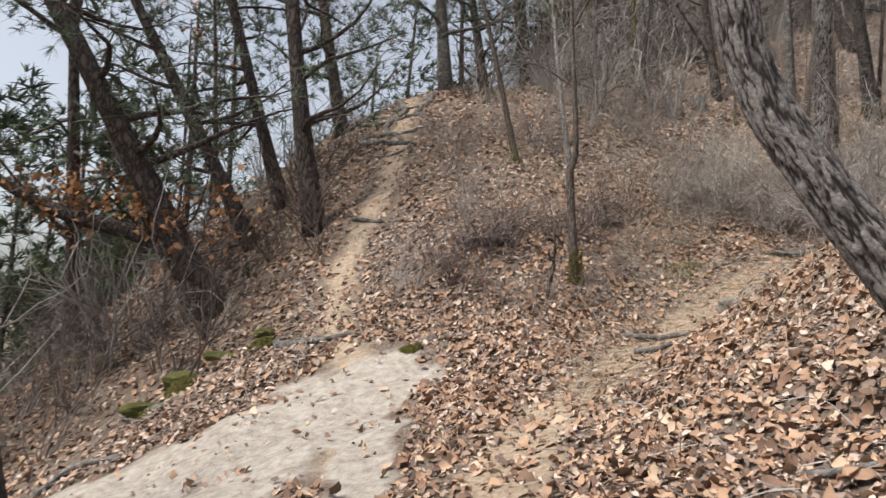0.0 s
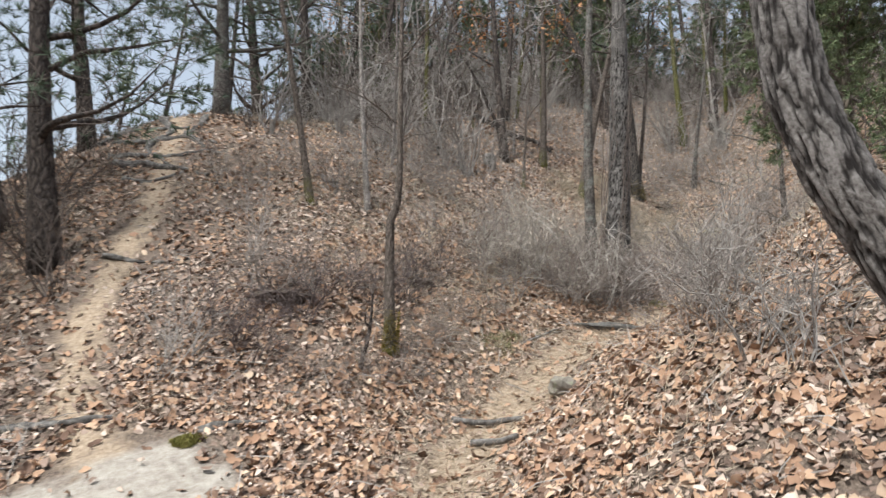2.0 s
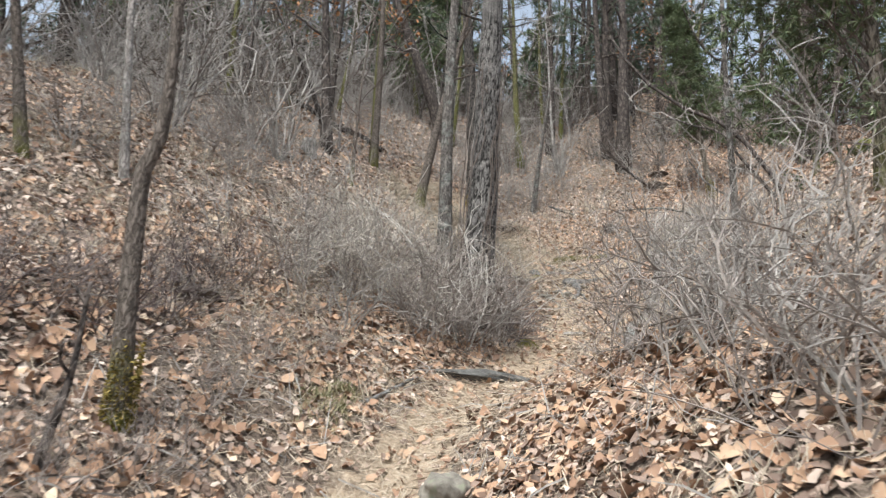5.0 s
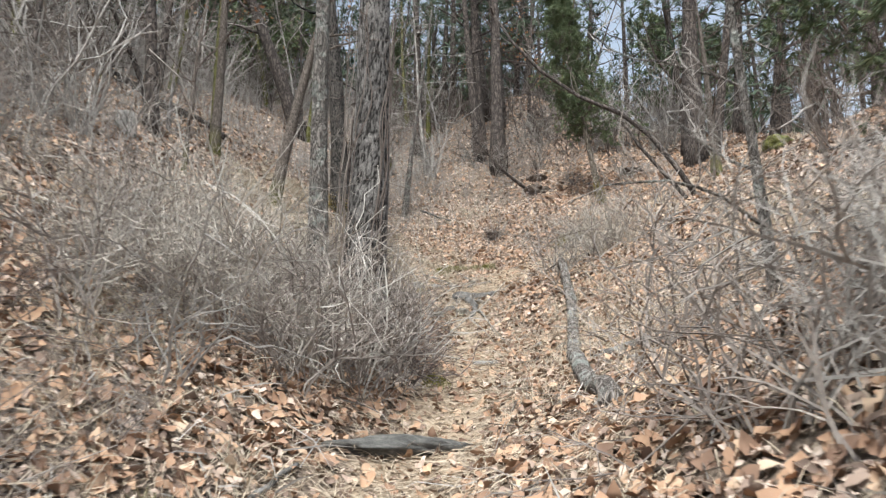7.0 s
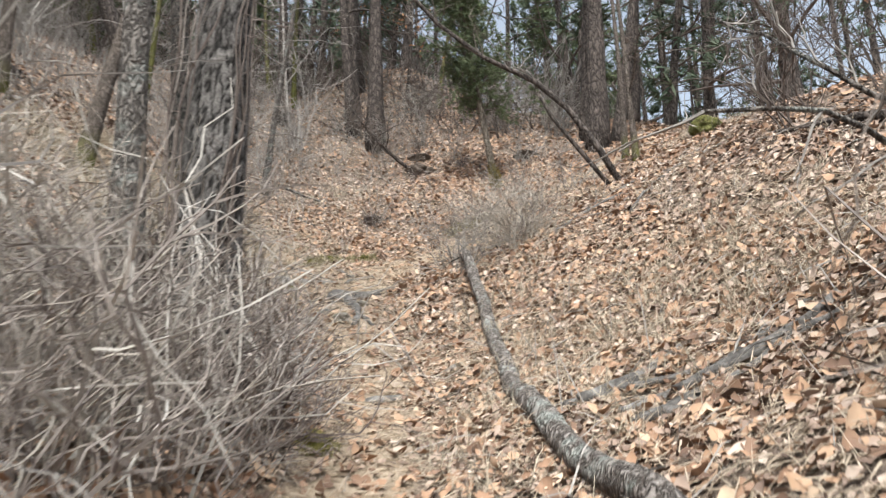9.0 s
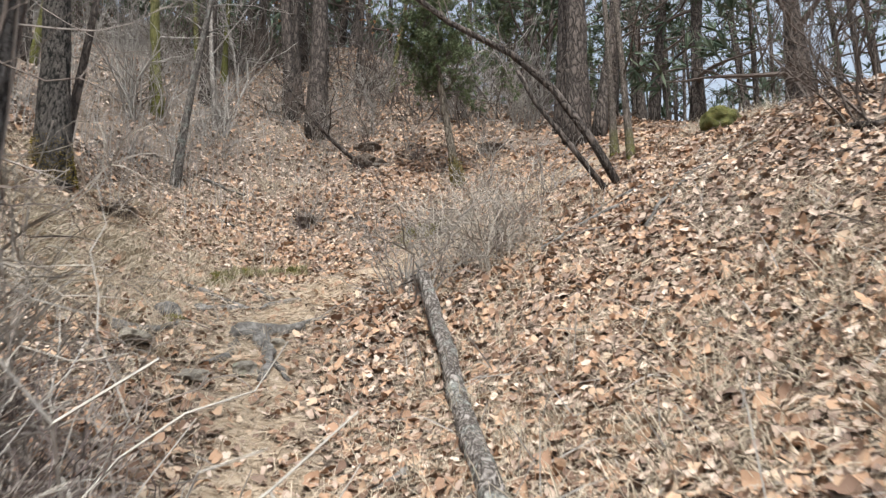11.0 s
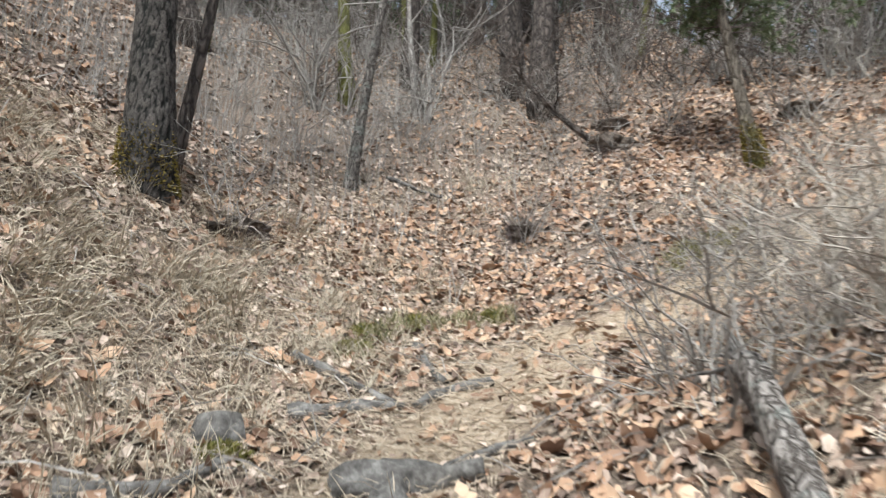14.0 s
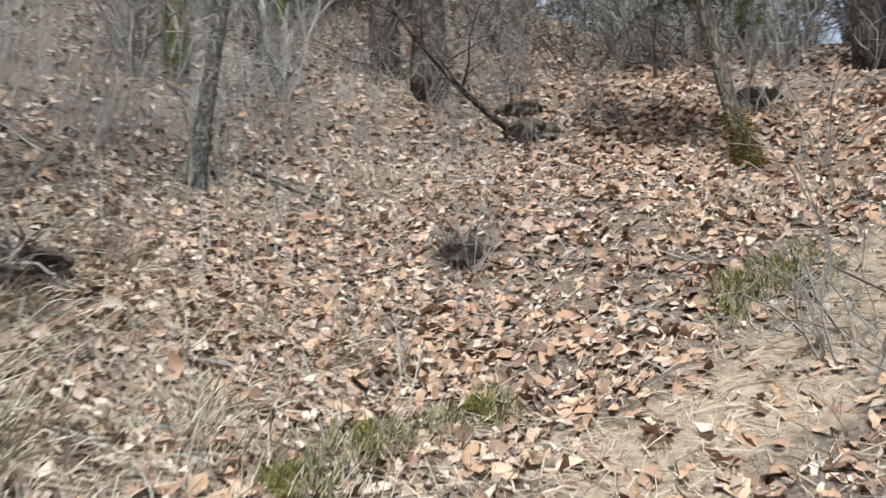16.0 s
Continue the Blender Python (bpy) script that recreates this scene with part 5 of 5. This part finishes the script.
def root_tangle(x, y, r, h, seed, label):
    """Upturned clump of dark soil bristling with broken roots; also stands in for a shaded ledge."""
    rnd = random.Random(seed)
    root = tagged(new("root_clump"), label, "root clump")
    root.location = (x, y, ground_z(x, y))
    bm = bmesh.new()
    bmesh.ops.create_icosphere(bm, subdivisions=3, radius=1)
    for v in bm.verts:
        k = 1 + 0.5 * noise.noise(v.co * 1.6 + Vector((seed, 0, 0))) + 0.2 * noise.noise(v.co * 4)
        v.co = Vector((v.co.x * r * 0.8, v.co.y * r * 0.8, v.co.z * h * 0.5)) * k
    me = bpy.data.meshes.new("soil_ball")
    bm.to_mesh(me)
    bm.free()
    me.materials.append(SOIL)
    part("soil_ball", me, root)
    for _ in range(11):
        a = rnd.uniform(0, 6.28)
        w = Weave()
        twigs(w, (math.cos(a) * r * 0.5, math.sin(a) * r * 0.5, h * rnd.uniform(0.1, 0.4)), (math.cos(a), math.sin(a), rnd.uniform(0.1, 1.6)), r * rnd.uniform(0.5, 1.2), rnd.uniform(0.004, 0.009), 1, rnd, None, 0.25, 2)
        part("broken_root", w.mesh("broken_root", TWIG_BRIAR if rnd.random() < 0.6 else TWIG_DARK), root)


# the clump at (10.15, 16.0) stands in for a shadowed ledge under grass
for k, (x, y, r, h) in enumerate(((12.48, 15.2, 0.2, 0.22), (10.15, 16.0, 0.26, 0.16), (0.55, 9.5, 0.34, 0.2), (14.6, 15.7, 0.3, 0.3), (15.2, 16.1, 0.28, 0.25), (15.6, 13.85, 0.3, 0.22), (2.3, 10.3, 0.26, 0.16), (9.95, 15.85, 0.2, 0.12))):
    root_tangle(x, y, r, h, 400 + k, "dark soil and root clump among leaves, one for a shaded ledge")
for k, (x, y, sz, turn, lab) in enumerate((
    (3.19, 8.13, (0.2, 0.15, 0.12), 30, "grey lichen-spotted rock beside the path"),
    (4.92, 9.86, (0.56, 0.2, 0.075), 5, "flat dark slab forming a step in the path"),
    (8.55, 13.02, (0.13, 0.1, 0.06), 10, "small pale stone beside roots"),
    (8.88, 12.9, (0.11, 0.09, 0.07), 50, "small pale stone beside roots"),
    (8.3, 13.3, (0.07, 0.06, 0.035), 70, "small pale stone beside roots"),
    (8.45, 13.55, (0.3, 0.1, 0.06), 60, "long grey rock step at the bank's foot"),
    (9.43, 13.08, (0.09, 0.07, 0.04), 0, "small stone on the path"),
)):
    rock(x, y, sz, k + 1, lab, SLATE if "slab" in lab else ROCK, turn=turn)
for x, y, sz, turn in ((-2.83, 8.21, (0.19, 0.13, 0.11), 20), (-3.0, 7.75, (0.3, 0.1, 0.07), 40), (-2.05, 8.72, (0.16, 0.12, 0.08), 70), (-2.45, 8.5, (0.24, 0.1, 0.06), 10)):
    rock(x, y, sz, 40 + turn, "mossy lump of rock on the edge of the drop", ROCK_MOSS, turn=turn)
rock(12.9, 10.0, (0.24, 0.2, 0.17), 31, "green moss-covered rock on the crest", ROCK_MOSS)


def stump(x, y, r, h, label):
    w = Weave()
    w.tube([(0, 0, -0.1), (0.01, 0, 0.02), (0.02, 0.01, h * 0.6), (0.02, 0.02, h)], (r * 1.25, r * 1.1, r, r * 0.9), 16, 0.35)
    ob = tagged(new("stump", w.mesh("stump", ROOT, True)), label, "stump")
    ob.location = (x, y, ground_z(x, y))


stump(9.05, 13.9, 0.1, 0.1, "low grey weathered stump at the bank's foot")
tree("dead_sapling", 1.2, 8.5, 0.03, (0.1, 0.02), 0.85, BARK_DARK, "short broken dead sapling beside a slim tree", "bare", 0.5, 2, 46, sides=8, limb_len=0.3, wob=0.08)
stump(5.3, 15.4, 0.13, 0.25, "small dark stump high on the slope")


def moss_clump(x, y, r, h, seed, label="green moss cushion on the soil", mat=MOSS):
    rs = np.random.default_rng(seed)
    n = int((2600 if mat is MOSS else 190) * r / 0.12)
    a, q = rs.uniform(0, 6.28, n), np.sqrt(rs.uniform(0, 1, n))
    q2 = q * (0.65 + 0.9 * (vnoise(np.cos(a) * 2 + x * 7, np.sin(a) * 2 + y * 7) + 0.5))
    px, py = x + np.cos(a) * q2 * r, y + np.sin(a) * q2 * r * 0.75
    lump = h * (1 - q ** 2) * (0.7 + 0.8 * (vnoise(px * 9, py * 9) + 0.5))
    p = np.stack([px - x, py - y, land(px, py) + lump * 0.6 - ground_z(x, y)], -1)
    d = rs.normal(0, 0.5, (n, 3)) + [0, 0, 1]
    d /= np.linalg.norm(d, axis=1)[:, None]
    v, f = blades(p, d, rs.uniform(0.015, 0.05, n) * (1 if mat is MOSS else 2.0), rs.uniform(0.004, 0.009, n), rs)
    ob = tagged(new("moss_clump", big_mesh("moss_clump", v, f, mat)), label, "moss")
    ob.location = (x, y, ground_z(x, y))


def moss_collar(x, y, r, h, lean, seed):
    rs = np.random.default_rng(seed)
    n = 2600
    a, z = rs.uniform(0, 6.28, n), rs.uniform(-0.15, 1, n) ** 1.0 * h
    k = rs.uniform(size=n) < np.clip(1.1 - z / h + 0.6 * vnoise(a * 2, z * 6), 0, 1)
    a, z = a[k], z[k]
    rad = r * (1.22 - 0.25 * np.clip(z / 0.3, 0, 1))
    p = np.stack([np.cos(a) * rad + lean[0] * z, np.sin(a) * rad + lean[1] * z, z], -1)
    d = np.stack([np.cos(a), np.sin(a), np.full_like(a, 0.2)], -1) + rs.normal(0, 0.4, (len(a), 3))
    d /= np.linalg.norm(d, axis=1)[:, None]
    v, f = blades(p, d, rs.uniform(0.012, 0.03, len(a)), rs.uniform(0.008, 0.016, len(a)), rs)
    ob = tagged(new("moss_clump", big_mesh("moss_clump", v, f, MOSS_BROWN)), "olive-brown moss round the foot of a trunk", "moss")
    ob.location = (x, y, ground_z(x, y))


MOSS_BROWN = leaf_mat("olive moss", [(0.0, (0.1, 0.085, 0.02)), (0.5, (0.19, 0.15, 0.04)), (0.95, (0.28, 0.22, 0.07))])
moss_collar(9.44, 16.14, 0.19, 0.42, (-0.1, 0.04), 250)
moss_collar(14.0, 13.7, 0.085, 0.4, (-0.1, 0.14), 251)
moss_collar(1.56, 8.81, 0.065, 0.45, (0.0, 0.0), 252)
for k, (x, y, r, h) in enumerate(((-2.77, 8.02, 0.15, 0.12), (-2.05, 8.49, 0.14, 0.1), (-0.32, 7.68, 0.1, 0.05), (-3.0, 7.7, 0.12, 0.1), (6.3, 10.97, 0.11, 0.1))):
    moss_clump(x, y, r, h, 200 + k)
for k, (x, y, r, h) in enumerate(((10.05, 14.36, 0.13, 0.08), (10.33, 14.55, 0.14, 0.08), (10.55, 14.6, 0.15, 0.09), (10.8, 14.57, 0.16, 0.1), (11.05, 14.5, 0.16, 0.1), (11.33, 14.42, 0.15, 0.08), (12.35, 13.62, 0.18, 0.12), (12.5, 13.48, 0.18, 0.12), (12.66, 13.31, 0.18, 0.1), (2.88, 9.13, 0.2, 0.12), (3.1, 9.3, 0.15, 0.1))):
    moss_clump(x, y, r, h, 220 + k, "low green sedge tuft edging the path", GRASS_GREEN)
for k, (x, y, r) in enumerate(((10.1, 14.44, 0.1), (10.3, 14.6, 0.11), (10.72, 14.62, 0.1), (11.3, 14.46, 0.1), (12.42, 13.58, 0.13), (12.6, 13.4, 0.12), (9.0, 13.75, 0.09))):
    moss_clump(x, y, r, 0.07, 240 + k, "olive moss cushion edging the path")


# ---------------------------------------------------------------- dry grass
def dry_grass():
    rs = np.random.default_rng(31)
    cx, cy = rs.uniform(-3, 15, 5200), rs.uniform(5, 18, 5200)
    want = np.clip(0.12 + 1.6 * vnoise(cx * 0.6 + 3, cy * 0.6), 0, 1) + 0.7 * np.clip(needle_bank(cx, cy), 0, 1) + 0.6 * np.exp(-((cx - 9.3) ** 2 + (cy - 9.6) ** 2) / 1.6) + 0.8 * np.exp(-((cx - 10.9) ** 2 + (cy - 11.9) ** 2) / 0.5)
    k = (rs.uniform(size=len(cx)) < want) & (trail_mask(cx, cy) < 0.3) & (pale_mask(cx, cy) < 0.1)
    cx, cy = cx[k], cy[k]
    per = 22
    x = np.repeat(cx, per) + rs.normal(0, 0.06, len(cx) * per)
    y = np.repeat(cy, per) + rs.normal(0, 0.06, len(cx) * per)
    n = len(x)
    d = rs.normal(0, 0.55, (n, 3)) * [1, 1, 0.2] + [0, 0, 0.8]
    d /= np.linalg.norm(d, axis=1)[:, None]
    v, f = blades(np.stack([x, y, land(x, y) - 0.01], -1), d, rs.uniform(0.1, 0.32, n), rs.uniform(0.003, 0.006, n), rs)
    tagged(new("dry_grass", big_mesh("dry_grass", v, f, GRASS_DRY)), "withered straw-coloured grass tufts", "grass", kind="stuff")


dry_grass()


def dry_stalks():
    """Thin upright stalks and shoots standing over the hillside."""
    rs = np.random.default_rng(35)
    n = 26000
    x, y = rs.uniform(2.5, 18, n), rs.uniform(9.5, 23, n)
    up = np.clip((y - 12.6 - 0.4 * np.clip(x - 3, 0, 99)) * 0.7, 0, 1)
    want = 0.03 + 0.9 * hollow(x, y) + 0.5 * up * np.clip(0.5 + 2 * vnoise(x * 0.7, y * 0.7), 0, 1)
    k = (rs.uniform(size=n) < want) & (line_dist(x, y, TRAIL) > 0.9) & (needle_bank(x, y) < 0.3)
    x, y = x[k], y[k]
    m = len(x)
    d = rs.normal(0, 0.16, (m, 3)) + [0, 0, 1]
    d /= np.linalg.norm(d, axis=1)[:, None]
    v, f = blades(np.stack([x, y, land(x, y) - 0.02], -1), d, rs.uniform(0.2, 0.75, m), rs.uniform(0.005, 0.01, m), rs)
    tagged(new("dry_stalks", big_mesh("dry_stalks", v, f, TWIG_GREY)), "thin dry upright stalks standing over grey leaves", "dry stalks", kind="stuff")


dry_stalks()


def straw_bank():
    """Long drooping straw on the slope above the upper path."""
    rs = np.random.default_rng(36)
    cx, cy = rs.uniform(6.5, 13.5, 3600), rs.uniform(12.5, 18, 3600)
    k = (rs.uniform(size=len(cx)) < needle_bank(cx, cy) * np.clip(0.5 + 2.2 * vnoise(cx * 2.1, cy * 2.1), 0, 1)) & (trail_mask(cx, cy) < 0.15)
    cx, cy = cx[k], cy[k]
    x = np.repeat(cx, 16) + rs.normal(0, 0.05, len(cx) * 16)
    y = np.repeat(cy, 16) + rs.normal(0, 0.05, len(cx) * 16)
    n = len(x)
    # blades hang downhill
    d = slope_frame(x, y) * [1.6, 1.6, 0.45] + rs.normal(0, 0.4, (n, 3))
    d /= np.linalg.norm(d, axis=1)[:, None]
    v, f = blades(np.stack([x, y, land(x, y)], -1), d, rs.uniform(0.12, 0.36, n), rs.uniform(0.004, 0.009, n), rs)
    tagged(new("straw", big_mesh("straw", v, f, GRASS_DRY)), "long drooping straw on a steep bank", "grass", kind="stuff")


straw_bank()


def twig_litter():
    rs = np.random.default_rng(51)
    n = 16000
    x, y = rs.uniform(-4, 15, n), rs.uniform(3, 19, n)
    k = (rs.uniform(size=n) < np.clip(0.55 + 1.2 * vnoise(x * 0.8 + 2, y * 0.8), 0.1, 1)) & (trail_mask(x, y) < 0.55) & (pale_mask(x, y) < 0.3)
    x, y = x[k], y[k]
    m = len(x)
    nrm = slope_frame(x, y)
    d = np.cross(nrm, rs.normal(size=(m, 3))) + nrm * np.abs(rs.normal(0.05, 0.25, (m, 1)))
    d /= np.linalg.norm(d, axis=1)[:, None]
    p = np.stack([x, y, land(x, y) + rs.uniform(0.01, 0.05, m)], -1)
    v, f = blades(p, d, rs.uniform(0.1, 0.5, m), rs.uniform(0.004, 0.011, m), rs)
    tagged(new("twig_litter", big_mesh("twig_litter", v, f, TWIG_GREY)), "small dead twigs lying over the leaves", "twigs", kind="stuff")


twig_litter()


def leaf_pieces():
    """Single large leaves on top of the litter along the path."""
    rs = np.random.default_rng(41)
    tv, tf = leaf_template(True)
    shapes = []
    for k in range(8):
        v = tv.copy()
        v[:, 2] = rs.normal(0, 0.9) * v[:, 0] ** 2 + rs.normal(0.5, 1.2) * v[:, 1] ** 2 * 1.5 + rs.normal(0, 0.5) * v[:, 0] * v[:, 1]
        shapes.append(big_mesh("leaf", v, tf, LEAF_ONE))
    x, y = rs.uniform(1.5, 12, 1500), rs.uniform(4.5, 15, 1500)
    d = near_trail(x, y)
    k = np.where((d > 0.3) & (d < 1.8))[0][:290]
    nrm = slope_frame(x, y)
    for i in k:
        up = Vector(nrm[i]) + Vector(rs.normal(0, 0.25, 3))
        s = rs.uniform(0.09, 0.15)
        ob = new("leaf", shapes[int(rs.integers(8))])
        ob.parent = ground
        ob.matrix_basis = Matrix.Translation((x[i], y[i], ground_z(x[i], y[i]) + 0.035)) @ up.to_track_quat("Z", "Y").to_matrix().to_4x4() @ pose(0, 0, 0, 0, 0, rs.uniform(0, 360)) @ Matrix.Scale(s, 4)


leaf_pieces()
